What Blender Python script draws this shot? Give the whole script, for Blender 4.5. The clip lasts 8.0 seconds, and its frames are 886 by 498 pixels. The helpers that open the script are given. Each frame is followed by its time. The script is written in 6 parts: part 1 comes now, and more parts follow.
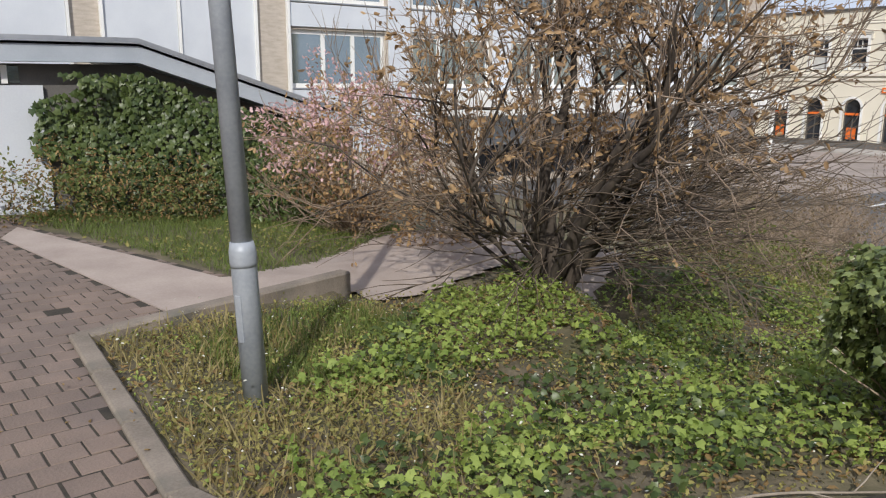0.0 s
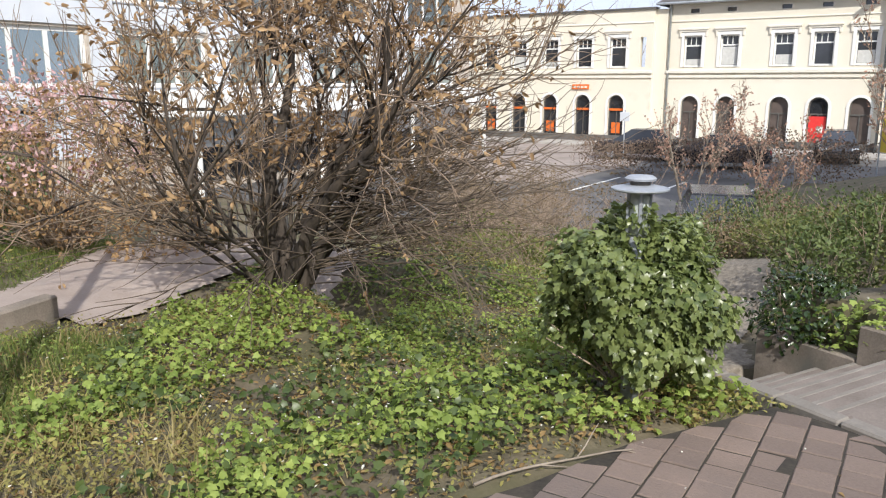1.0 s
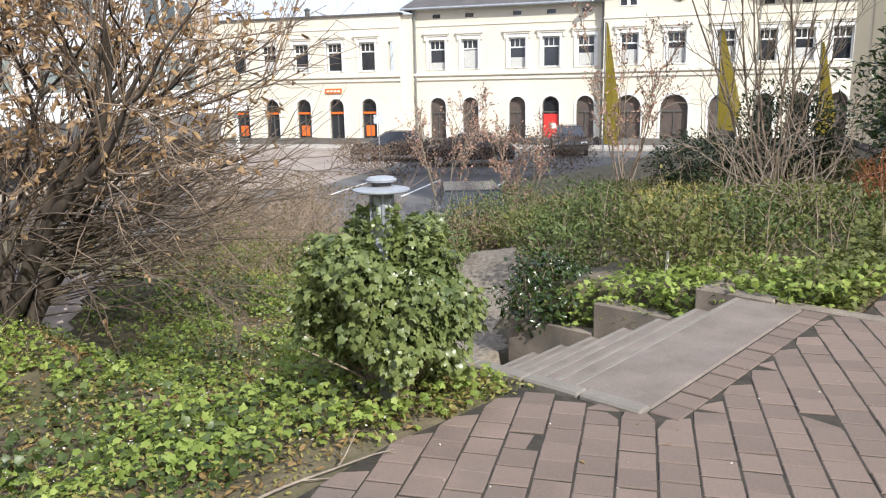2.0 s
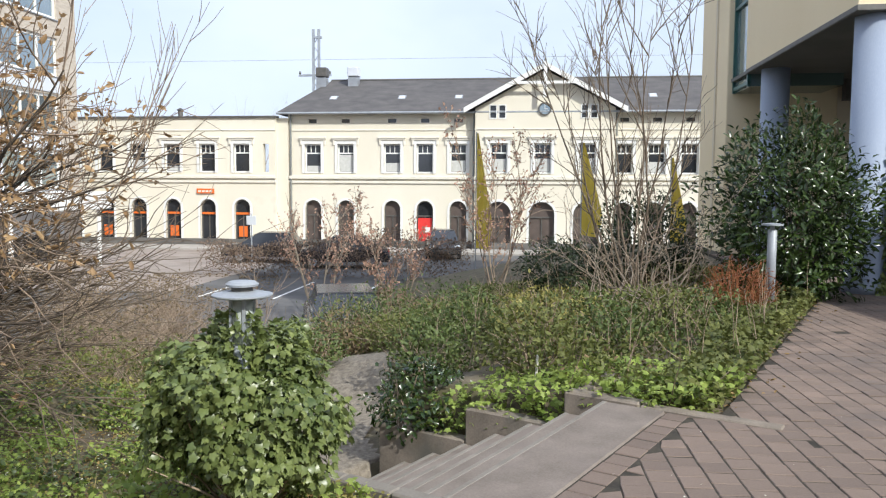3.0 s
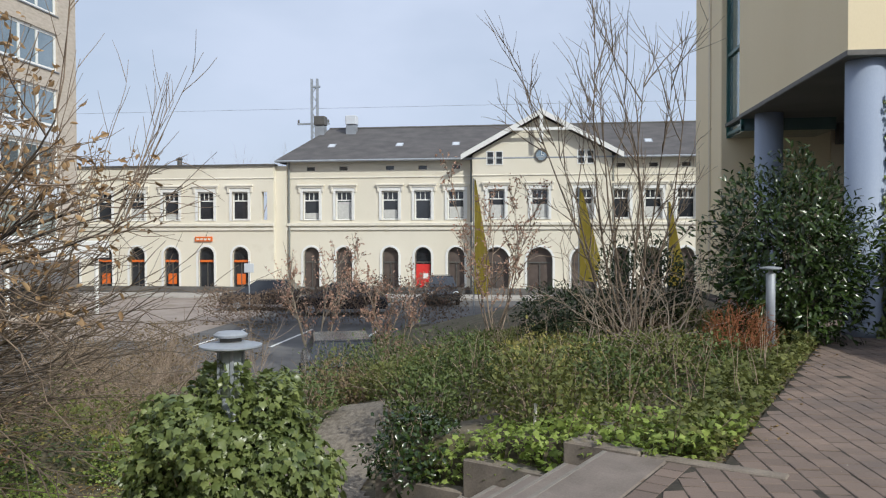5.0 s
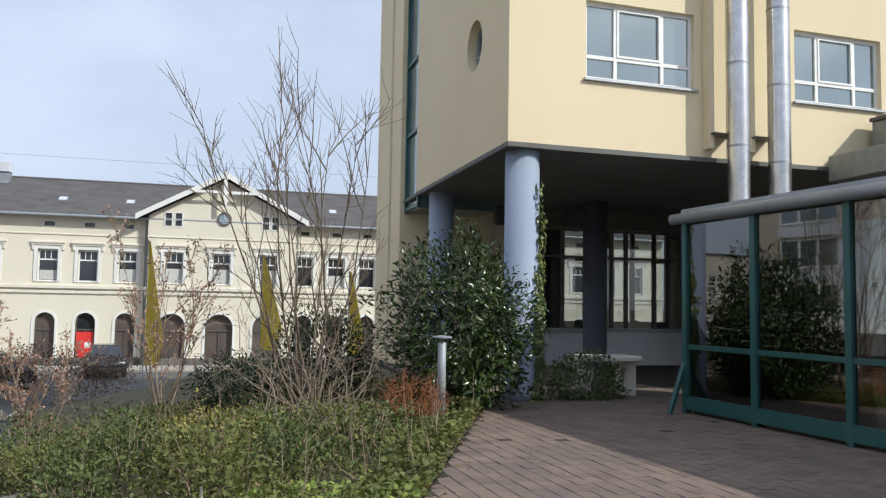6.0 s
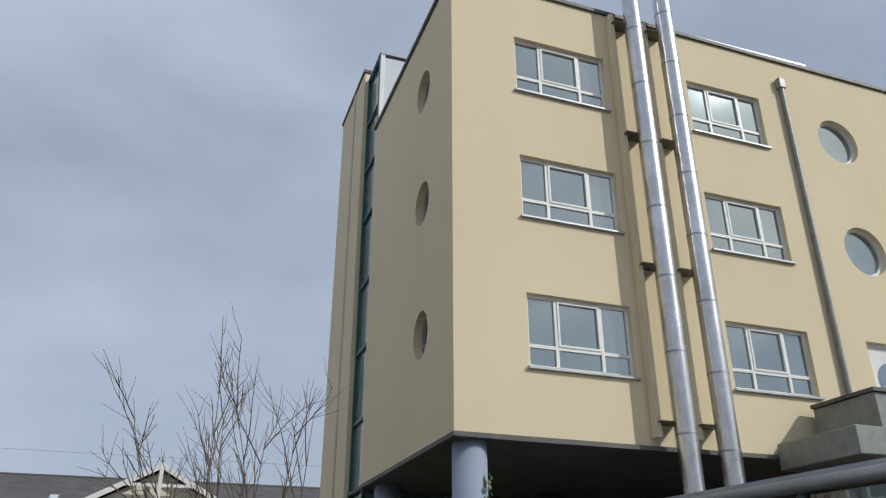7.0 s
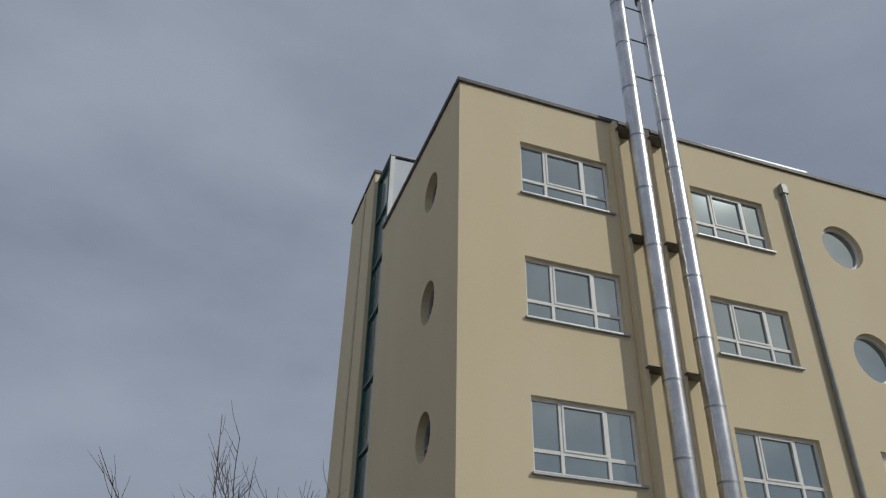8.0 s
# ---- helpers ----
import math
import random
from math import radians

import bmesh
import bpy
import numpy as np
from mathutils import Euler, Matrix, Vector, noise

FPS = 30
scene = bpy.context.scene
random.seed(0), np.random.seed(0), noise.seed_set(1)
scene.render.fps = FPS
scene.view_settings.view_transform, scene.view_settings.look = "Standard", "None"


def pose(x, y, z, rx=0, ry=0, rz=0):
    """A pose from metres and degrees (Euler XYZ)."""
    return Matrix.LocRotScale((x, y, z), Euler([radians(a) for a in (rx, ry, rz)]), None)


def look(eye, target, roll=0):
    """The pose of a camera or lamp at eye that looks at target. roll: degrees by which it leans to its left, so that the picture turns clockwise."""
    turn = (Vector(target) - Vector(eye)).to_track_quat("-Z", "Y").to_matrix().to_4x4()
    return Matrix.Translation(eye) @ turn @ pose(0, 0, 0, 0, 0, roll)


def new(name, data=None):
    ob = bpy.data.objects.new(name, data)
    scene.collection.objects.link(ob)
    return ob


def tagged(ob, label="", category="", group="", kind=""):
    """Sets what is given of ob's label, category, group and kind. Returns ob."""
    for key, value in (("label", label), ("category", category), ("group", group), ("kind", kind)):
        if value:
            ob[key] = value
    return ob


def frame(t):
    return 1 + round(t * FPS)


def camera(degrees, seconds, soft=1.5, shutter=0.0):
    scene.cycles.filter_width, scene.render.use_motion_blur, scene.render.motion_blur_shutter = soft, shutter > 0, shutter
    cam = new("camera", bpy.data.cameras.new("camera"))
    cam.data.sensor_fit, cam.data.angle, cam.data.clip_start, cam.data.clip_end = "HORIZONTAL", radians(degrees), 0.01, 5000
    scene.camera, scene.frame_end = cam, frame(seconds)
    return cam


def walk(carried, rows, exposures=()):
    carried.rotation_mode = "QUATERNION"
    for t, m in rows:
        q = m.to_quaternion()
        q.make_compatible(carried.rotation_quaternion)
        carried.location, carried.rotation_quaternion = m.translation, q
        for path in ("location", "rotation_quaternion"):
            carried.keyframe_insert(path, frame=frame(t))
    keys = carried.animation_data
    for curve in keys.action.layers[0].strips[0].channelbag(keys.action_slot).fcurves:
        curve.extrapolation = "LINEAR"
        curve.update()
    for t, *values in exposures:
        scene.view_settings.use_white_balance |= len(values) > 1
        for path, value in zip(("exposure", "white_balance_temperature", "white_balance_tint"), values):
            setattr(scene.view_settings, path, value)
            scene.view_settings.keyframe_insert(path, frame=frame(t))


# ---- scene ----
def view(x, y, z, yaw, pitch, roll):
    """A camera pose from metres and degrees."""
    return pose(x, y, z, 90 + pitch, 0, yaw) @ pose(0, 0, 0, 0, 0, roll)


EXPO = [(0.0, -0.20, 6500, 10), (0.5, 0.02, 6500, 10), (1.0, 0.25, 6500, 10), (1.5, 0.46, 6500, 10), (2.2, 0.42, 6450, 9), (3.5, 0.06, 6400, 6), (4.0, -0.10, 6400, 6), (5.5, -0.30, 6400, 6), (6.0, -0.15, 6400, 6), (6.5, -0.06, 6400, 7), (7.0, -0.74, 6400, 6), (7.5, -1.17, 6450, 6), (8.0, -1.34, 6550, 6)]
cam = camera(59.38, 8.0, 1.2)
walk(cam, [
    (0.0, view(-0.010, -0.010, 1.600, 53.52, -12.03, 0.32)),
    (0.2, view(-0.030, -0.010, 1.608, 48.55, -12.00, 0.40)),
    (0.5, view(-0.049, -0.009, 1.618, 42.37, -12.15, 0.10)),
    (0.7, view(-0.055, 0.034, 1.612, 38.38, -12.29, -0.03)),
    (1.0, view(-0.063, 0.098, 1.602, 33.87, -12.09, 0.00)),
    (1.2, view(-0.055, 0.127, 1.597, 30.82, -12.48, 0.09)),
    (1.5, view(-0.043, 0.171, 1.590, 25.49, -12.94, 0.00)),
    (1.7, view(-0.026, 0.187, 1.592, 22.20, -12.45, -0.48)),
    (2.0, view(-0.001, 0.210, 1.594, 16.51, -11.92, -1.10)),
    (2.2, view(0.016, 0.228, 1.598, 12.73, -11.22, -0.90)),
    (3.3, view(0.021, 0.321, 1.597, 7.13, -2.33, 0.50)),
    (3.5, view(0.024, 0.316, 1.602, 7.62, -1.61, 0.50)),
    (4.0, view(0.026, 0.302, 1.605, 8.02, -1.02, -0.10)),
    (5.3, view(0.045, 0.381, 1.602, 6.16, -1.09, -0.17)),
    (5.5, view(0.048, 0.393, 1.600, 2.23, 0.48, -0.40)),
    (5.8, view(0.079, 0.551, 1.590, -9.78, 1.69, 0.42)),
    (6.0, view(0.100, 0.657, 1.588, -15.79, 4.13, 1.00)),
    (6.2, view(0.126, 0.699, 1.594, -18.82, 8.00, 1.20)),
    (6.4, view(0.151, 0.740, 1.614, -20.22, 11.09, 1.05)),
    (6.5, view(0.164, 0.761, 1.624, -19.94, 13.59, 1.00)),
    (6.6, view(0.183, 0.761, 1.635, -19.50, 17.13, 0.90)),
    (6.7, view(0.202, 0.762, 1.647, -19.05, 19.99, 0.60)),
    (7.0, view(0.260, 0.763, 1.681, -19.19, 24.98, 0.00)),
    (7.2, view(0.312, 0.749, 1.714, -18.85, 29.86, 0.10)),
    (7.5, view(0.391, 0.729, 1.763, -18.48, 32.78, 0.00)),
    (7.7, view(0.359, 0.712, 1.743, -18.49, 32.56, 0.38)),
    (8.0, view(0.310, 0.687, 1.712, -18.37, 32.10, 1.30)),
], EXPO)

# ---- sky, sun ----
SUN = Vector((0.66, -0.62, 0.66)).normalized()
sun = new("sun", bpy.data.lights.new("sun", "SUN"))
sun.data.energy, sun.data.angle, sun.data.color = 4.0, radians(0.6), (1.0, 0.965, 0.90)
sun.matrix_world = look((30, -30, 40), Vector((30, -30, 40)) - SUN)
world = bpy.data.worlds.new("sky")
scene.world = world
world.use_nodes = True
wt = world.node_tree
bg = wt.nodes["Background"]
sky = wt.nodes.new("ShaderNodeTexSky")
sky.sky_type, sky.sun_disc = "NISHITA", False
sky.sun_elevation, sky.sun_rotation = math.asin(SUN.z), math.atan2(SUN.x, SUN.y)
sky.air_density, sky.dust_density = 1.0, 2.5
wco = wt.nodes.new("ShaderNodeTexCoord")
wmap = wt.nodes.new("ShaderNodeMapping")
wmap.inputs["Scale"].default_value = (1.6, 1.6, 3.4)
wt.links.new(wco.outputs["Generated"], wmap.inputs[0])
wn = wt.nodes.new("ShaderNodeTexNoise")
wn.inputs["Scale"].default_value, wn.inputs["Detail"].default_value, wn.inputs["Roughness"].default_value = 1.3, 5, 0.5
wt.links.new(wmap.outputs[0], wn.inputs["Vector"])
wr = wt.nodes.new("ShaderNodeValToRGB")
wr.color_ramp.elements[0].position, wr.color_ramp.elements[1].position = 0.3, 0.64
wr.color_ramp.elements[0].color, wr.color_ramp.elements[1].color = (0.55, 0.55, 0.55, 1), (0.95, 0.95, 0.95, 1)
wt.links.new(wn.outputs[0], wr.inputs[0])
wm = wt.nodes.new("ShaderNodeMixRGB")
wm.inputs[2].default_value = (6.6, 7.3, 9.2, 1)
wt.links.new(wr.outputs[0], wm.inputs[0])
wt.links.new(sky.outputs[0], wm.inputs[1])
wt.links.new(wm.outputs[0], bg.inputs[0])
bg.inputs[1].default_value = 0.122


# ---- materials ----
def mat(name, c1, c2=None, rough=0.8, metal=0.0, scale=6.0, bump=0.0, fine=60.0, spec=0.5, stain=None, rnd=0.0, island=False, stretch=None, trans=0.0):
    """A surface whose colour wanders between c1 and c2 at two scales, with a fine relief."""
    m = bpy.data.materials.new(name)
    m.use_nodes = True
    t = m.node_tree
    N, L = t.nodes, t.links
    b = N["Principled BSDF"]
    b.inputs["Roughness"].default_value, b.inputs["Metallic"].default_value = rough, metal
    b.inputs["Specular IOR Level"].default_value = spec
    c2 = c2 or c1
    co = N.new("ShaderNodeTexCoord")
    vec = co.outputs["Object"]
    if stretch:
        mp = N.new("ShaderNodeMapping")
        mp.inputs["Scale"].default_value = stretch
        L.new(vec, mp.inputs[0])
        vec = mp.outputs[0]
    n1 = N.new("ShaderNodeTexNoise")
    n1.inputs["Scale"].default_value, n1.inputs["Detail"].default_value = scale, 6
    n2 = N.new("ShaderNodeTexNoise")
    n2.inputs["Scale"].default_value, n2.inputs["Detail"].default_value = fine, 3
    L.new(vec, n1.inputs["Vector"])
    L.new(vec, n2.inputs["Vector"])
    add = N.new("ShaderNodeMath")
    add.operation = "MULTIPLY_ADD"
    add.inputs[1].default_value = 0.45
    L.new(n2.outputs[0], add.inputs[0])
    L.new(n1.outputs[0], add.inputs[2])
    fac = add.outputs[0]
    lo, hi = 0.5, 0.95
    if rnd:
        oi = N.new("ShaderNodeNewGeometry") if island else N.new("ShaderNodeObjectInfo")
        a2 = N.new("ShaderNodeMath")
        a2.operation = "MULTIPLY_ADD"
        a2.inputs[1].default_value = rnd
        L.new(oi.outputs["Random Per Island" if island else "Random"], a2.inputs[0])
        L.new(fac, a2.inputs[2])
        fac = a2.outputs[0]
        hi += rnd
    rp = N.new("ShaderNodeValToRGB")
    e = rp.color_ramp.elements
    e[0].position, e[1].position = lo / 1.8, hi / 1.8
    half = N.new("ShaderNodeMath")
    half.operation = "DIVIDE"
    half.inputs[1].default_value = 1.8
    L.new(fac, half.inputs[0])
    L.new(half.outputs[0], rp.inputs[0])
    e[0].color, e[1].color = (*c1, 1), (*c2, 1)
    col = rp.outputs[0]
    if stain:
        n3 = N.new("ShaderNodeTexNoise")
        n3.inputs["Scale"].default_value, n3.inputs["Detail"].default_value = stain[1], 8
        L.new(vec, n3.inputs["Vector"])
        r3 = N.new("ShaderNodeValToRGB")
        r3.color_ramp.elements[0].position, r3.color_ramp.elements[1].position = stain[2], stain[2] + 0.18
        L.new(n3.outputs[0], r3.inputs[0])
        mx = N.new("ShaderNodeMixRGB")
        mx.inputs[2].default_value = (*stain[0], 1)
        L.new(r3.outputs[0], mx.inputs[0])
        L.new(col, mx.inputs[1])
        col = mx.outputs[0]
    L.new(col, b.inputs["Base Color"])
    if bump:
        bp = N.new("ShaderNodeBump")
        bp.inputs["Strength"].default_value, bp.inputs["Distance"].default_value = bump, 0.01
        L.new(fac, bp.inputs["Height"])
        L.new(bp.outputs[0], b.inputs["Normal"])
    if trans:
        tr = N.new("ShaderNodeBsdfTranslucent")
        L.new(col, tr.inputs[0])
        ms = N.new("ShaderNodeMixShader")
        ms.inputs[0].default_value = trans
        L.new(b.outputs[0], ms.inputs[1])
        L.new(tr.outputs[0], ms.inputs[2])
        L.new(ms.outputs[0], N["Material Output"].inputs[0])
    return m


def glass(name, tint, rough=0.02, mirror=0.0):
    m = bpy.data.materials.new(name)
    m.use_nodes = True
    t = m.node_tree
    N, L = t.nodes, t.links
    gl, tp, ms, fr = N.new("ShaderNodeBsdfGlossy"), N.new("ShaderNodeBsdfTransparent"), N.new("ShaderNodeMixShader"), N.new("ShaderNodeFresnel")
    gl.inputs["Roughness"].default_value = rough
    tp.inputs[0].default_value = (*tint, 1)
    fr.inputs[0].default_value = 1.55
    a = N.new("ShaderNodeMath")
    a.inputs[1].default_value = mirror
    a.use_clamp = True
    L.new(fr.outputs[0], a.inputs[0])
    L.new(a.outputs[0], ms.inputs[0])
    L.new(tp.outputs[0], ms.inputs[1])
    L.new(gl.outputs[0], ms.inputs[2])
    L.new(ms.outputs[0], N["Material Output"].inputs[0])
    return m


M_RENDER = mat("render_yellow", (0.72, 0.61, 0.41), (0.78, 0.67, 0.47), 0.9, scale=0.35, fine=40, bump=0.15, stretch=(1, 1, 0.5))
# Soffit grey set dark: deep shade under the block is put into it.
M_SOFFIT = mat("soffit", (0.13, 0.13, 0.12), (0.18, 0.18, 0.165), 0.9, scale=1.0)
# Yellow render again, duller, with shade put into the colour.
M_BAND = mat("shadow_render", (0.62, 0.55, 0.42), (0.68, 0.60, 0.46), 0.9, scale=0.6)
M_STATION = mat("station_render", (0.71, 0.66, 0.545), (0.77, 0.725, 0.62), 0.9, scale=0.3, fine=20, stain=((0.63, 0.57, 0.455), 0.6, 0.6))
M_WHITE = mat("white_paint", (0.74, 0.74, 0.72), (0.82, 0.82, 0.80), 0.5, scale=3)
M_STONE = mat("light_trim", (0.70, 0.66, 0.56), (0.78, 0.74, 0.66), 0.8, scale=3)
M_PLINTH = mat("plinth_stone", (0.10, 0.095, 0.09), (0.17, 0.16, 0.15), 0.9, scale=2)
M_SLATE = mat("slate", (0.070, 0.066, 0.066), (0.125, 0.115, 0.112), 0.75, scale=1.2, fine=14, bump=0.4, stretch=(1, 1, 3))
M_DARKGLASS = mat("dark_pane", (0.018, 0.020, 0.024), (0.045, 0.05, 0.06), 0.08, scale=0.7, spec=0.8)
M_BROWNDOOR = mat("brown_door", (0.075, 0.058, 0.05), (0.13, 0.10, 0.088), 0.5, scale=1.5, spec=0.5)
M_PANE = mat("window_pane", (0.27, 0.33, 0.345), (0.40, 0.46, 0.475), 0.05, 0.8, scale=0.5, spec=1.0)
M_JOINTGLASS = mat("teal_glass", (0.13, 0.20, 0.20), (0.22, 0.30, 0.31), 0.1, 0.4, scale=0.8, spec=0.8)
M_CURTAIN = mat("curtain", (0.5, 0.5, 0.48), (0.62, 0.62, 0.6), 0.9, scale=9)
M_ORANGE = mat("orange_sign", (0.72, 0.14, 0.02), (0.78, 0.18, 0.03), 0.5)
M_RED = mat("red_sign", (0.65, 0.03, 0.03), (0.7, 0.05, 0.04), 0.5)
M_YELLOW = mat("yellow_cloth", (0.56, 0.42, 0.06), (0.68, 0.53, 0.10), 0.8, scale=2, trans=0.3)
M_STEEL = mat("polished_steel", (0.50, 0.50, 0.50), (0.76, 0.76, 0.76), 0.3, 1.0, scale=3, fine=25, bump=0.3, stretch=(1, 1, 0.6))
M_DARKSTEEL = mat("bracket_steel", (0.10, 0.095, 0.09), (0.15, 0.145, 0.135), 0.6, 0.4)
M_RAINPIPE = mat("rain_pipe_grey", (0.20, 0.21, 0.20), (0.28, 0.29, 0.28), 0.5, 0.3)
M_ZINC = mat("zinc", (0.32, 0.34, 0.37), (0.42, 0.44, 0.47), 0.5, 0.6, scale=1.5, fine=12)
M_TEAL = mat("teal_steel", (0.018, 0.085, 0.082), (0.03, 0.12, 0.112), 0.4, spec=0.6, scale=2)
# Column paint darkened: the shade deep under the block is in the colour.
M_COLSHADE = mat("shaded_column_paint", (0.07, 0.08, 0.10), (0.10, 0.11, 0.14), 0.6, scale=1.2)
M_COLUMN = mat("column_paint", (0.27, 0.32, 0.42), (0.33, 0.38, 0.48), 0.6, scale=1.2, stretch=(1, 1, 0.4))
M_BRICKW = mat("sand_brick", (0.40, 0.345, 0.285), (0.55, 0.49, 0.425), 0.9, scale=3, fine=18, bump=0.4, stretch=(1, 1, 4))
M_PANEL = mat("white_panel", (0.56, 0.59, 0.64), (0.65, 0.68, 0.72), 0.4, scale=1.0)
M_CONC = mat("concrete", (0.15, 0.125, 0.10), (0.29, 0.245, 0.20), 0.92, scale=3, fine=70, bump=0.4, stain=((0.13, 0.125, 0.105), 2.2, 0.56))
M_PALE = mat("pale_coping", (0.173, 0.155, 0.135), (0.254, 0.230, 0.202), 0.92, scale=4, fine=70, bump=0.4, stain=((0.19, 0.175, 0.15), 2.5, 0.55))
M_STEP = mat("step_concrete", (0.145, 0.119, 0.101), (0.246, 0.207, 0.180), 0.92, scale=3, fine=80, bump=0.3, stain=((0.20, 0.165, 0.15), 1.7, 0.55))
M_PAVER = mat("clinker_paver", (0.130, 0.099, 0.083), (0.255, 0.189, 0.152), 0.88, scale=2.2, fine=75, bump=0.9, rnd=0.3, stain=((0.150, 0.120, 0.106), 0.9, 0.50))
M_PAVER2 = mat("clinker_paver_far", (0.130, 0.099, 0.083), (0.255, 0.189, 0.152), 0.88, scale=2.2, fine=75, bump=0.9, rnd=0.3, island=True, stain=((0.150, 0.120, 0.106), 0.9, 0.50))
M_JOINT = mat("joint_sand", (0.022, 0.019, 0.015), (0.06, 0.05, 0.037), 0.95, scale=9, bump=0.4)
M_GRAVEL = mat("gravel", (0.13, 0.11, 0.085), (0.30, 0.26, 0.21), 0.95, scale=18, fine=90, bump=1.0)
M_ASPHALT = mat("asphalt", (0.085, 0.084, 0.084), (0.145, 0.14, 0.138), 0.9, scale=1.2, fine=60, bump=0.3)
M_SLABS = mat("plaza_paving", (0.34, 0.32, 0.29), (0.46, 0.43, 0.40), 0.9, scale=1.5, fine=30, bump=0.2)
M_PINKPAVE = mat("pale_slabs", (0.31, 0.25, 0.215), (0.42, 0.35, 0.305), 0.9, scale=2, fine=50, bump=0.2)
M_PLAZA = mat("plaza_brick", (0.24, 0.20, 0.175), (0.37, 0.315, 0.28), 0.9, scale=0.8, fine=14, bump=0.3, stain=((0.20, 0.155, 0.12), 0.5, 0.55))
M_SOIL = mat("soil", (0.065, 0.054, 0.034), (0.19, 0.155, 0.10), 0.95, scale=3.5, fine=40, bump=1.0, stain=((0.095, 0.09, 0.042), 1.3, 0.47))
M_GREY = mat("grey_galvanised", (0.26, 0.285, 0.32), (0.38, 0.405, 0.44), 0.5, 0.12, scale=4, fine=50)
M_FASCIA = mat("grey_fascia", (0.38, 0.42, 0.47), (0.47, 0.51, 0.56), 0.5, 0.1, scale=2)
M_CAR = mat("dark_car_paint", (0.02, 0.02, 0.024), (0.04, 0.04, 0.045), 0.25, spec=0.7)
M_REDLAMP = mat("rear_lamp_red", (0.30, 0.012, 0.012), (0.42, 0.02, 0.018), 0.3)
M_TYRE = mat("tyre", (0.015, 0.015, 0.015), (0.03, 0.03, 0.03), 0.9)
M_LAMPGLASS = mat("opal_glass", (0.34, 0.38, 0.36), (0.46, 0.50, 0.47), 0.2, scale=6)
G_PAV = glass("pavilion_glass", (0.70, 0.76, 0.75), 0.02, 0.14)
G_WIN = glass("clear_glass", (0.62, 0.65, 0.64), 0.01, 0.03)


# ---- building helpers ----
def link(name, bm, material, parent=None, label="", smooth=False):
    me = bpy.data.meshes.new(name)
    bm.to_mesh(me)
    bm.free()
    for m in material if isinstance(material, (list, tuple)) else [material]:
        me.materials.append(m)
    if smooth:
        for p in me.polygons:
            p.use_smooth = True
    ob = new(name, me)
    if parent:
        ob.parent = parent
    if label:
        ob["label"] = label
    return ob


def part(name, bm, material, parent, label="", smooth=False):
    return link(name, bm, material, parent, label, smooth)


def empty(name, at, label, category, group="", kind=""):
    e = new(name)
    e.empty_display_size = 0.1
    e.matrix_world = at if isinstance(at, Matrix) else Matrix.Translation(at)
    return tagged(e, label, category, group, kind)


def box(x0, y0, z0, x1, y1, z1, bevel=0.0, bm=None, m=None):
    own = bm is None
    bm = bm or bmesh.new()
    vs = [bm.verts.new((x, y, z)) for z in (z0, z1) for y in (y0, y1) for x in (x0, x1)]
    fs = [bm.faces.new([vs[i] for i in f]) for f in ((0, 2, 3, 1), (4, 5, 7, 6), (0, 1, 5, 4), (2, 6, 7, 3), (0, 4, 6, 2), (1, 3, 7, 5))]
    if bevel and own:
        bmesh.ops.bevel(bm, geom=bm.edges[:], offset=bevel, segments=1, affect="EDGES")
    if m is not None:
        bmesh.ops.transform(bm, matrix=m, verts=vs)
    return bm


def cyl(p, q, r0, r1=None, n=16, bm=None, caps=True):
    bm = bm or bmesh.new()
    p, q = Vector(p), Vector(q)
    r1 = r0 if r1 is None else r1
    a = (q - p).normalized()
    u = a.orthogonal().normalized()
    v = a.cross(u)
    rings = []
    for c, r in ((p, r0), (q, r1)):
        rings.append([bm.verts.new(c + (u * math.cos(k * math.tau / n) + v * math.sin(k * math.tau / n)) * r) for k in range(n)])
    for k in range(n):
        bm.faces.new((rings[0][k], rings[0][(k + 1) % n], rings[1][(k + 1) % n], rings[1][k]))
    if caps:
        bm.faces.new(rings[0][::-1])
        bm.faces.new(rings[1])
    return bm


def lathe(profile, n=24, bm=None, at=(0, 0, 0)):
    bm = bm or bmesh.new()
    rings = [[bm.verts.new((at[0] + r * math.cos(k * math.tau / n), at[1] + r * math.sin(k * math.tau / n), at[2] + z)) for k in range(n)] for r, z in profile]
    for a, b in zip(rings, rings[1:]):
        for k in range(n):
            bm.faces.new((a[k], a[(k + 1) % n], b[(k + 1) % n], b[k]))
    bm.faces.new(rings[0][::-1])
    bm.faces.new(rings[-1])
    return bm


def prism(poly, z0, z1, bm=None):
    """A flat polygon of x, y pulled from z0 to z1."""
    bm = bm or bmesh.new()
    a = [bm.verts.new((x, y, z0)) for x, y in poly]
    b = [bm.verts.new((x, y, z1)) for x, y in poly]
    bm.faces.new(a[::-1])
    bm.faces.new(b)
    n = len(poly)
    for i in range(n):
        bm.faces.new((a[i], a[(i + 1) % n], b[(i + 1) % n], b[i]))
    bmesh.ops.recalc_face_normals(bm, faces=bm.faces[:])
    return bm


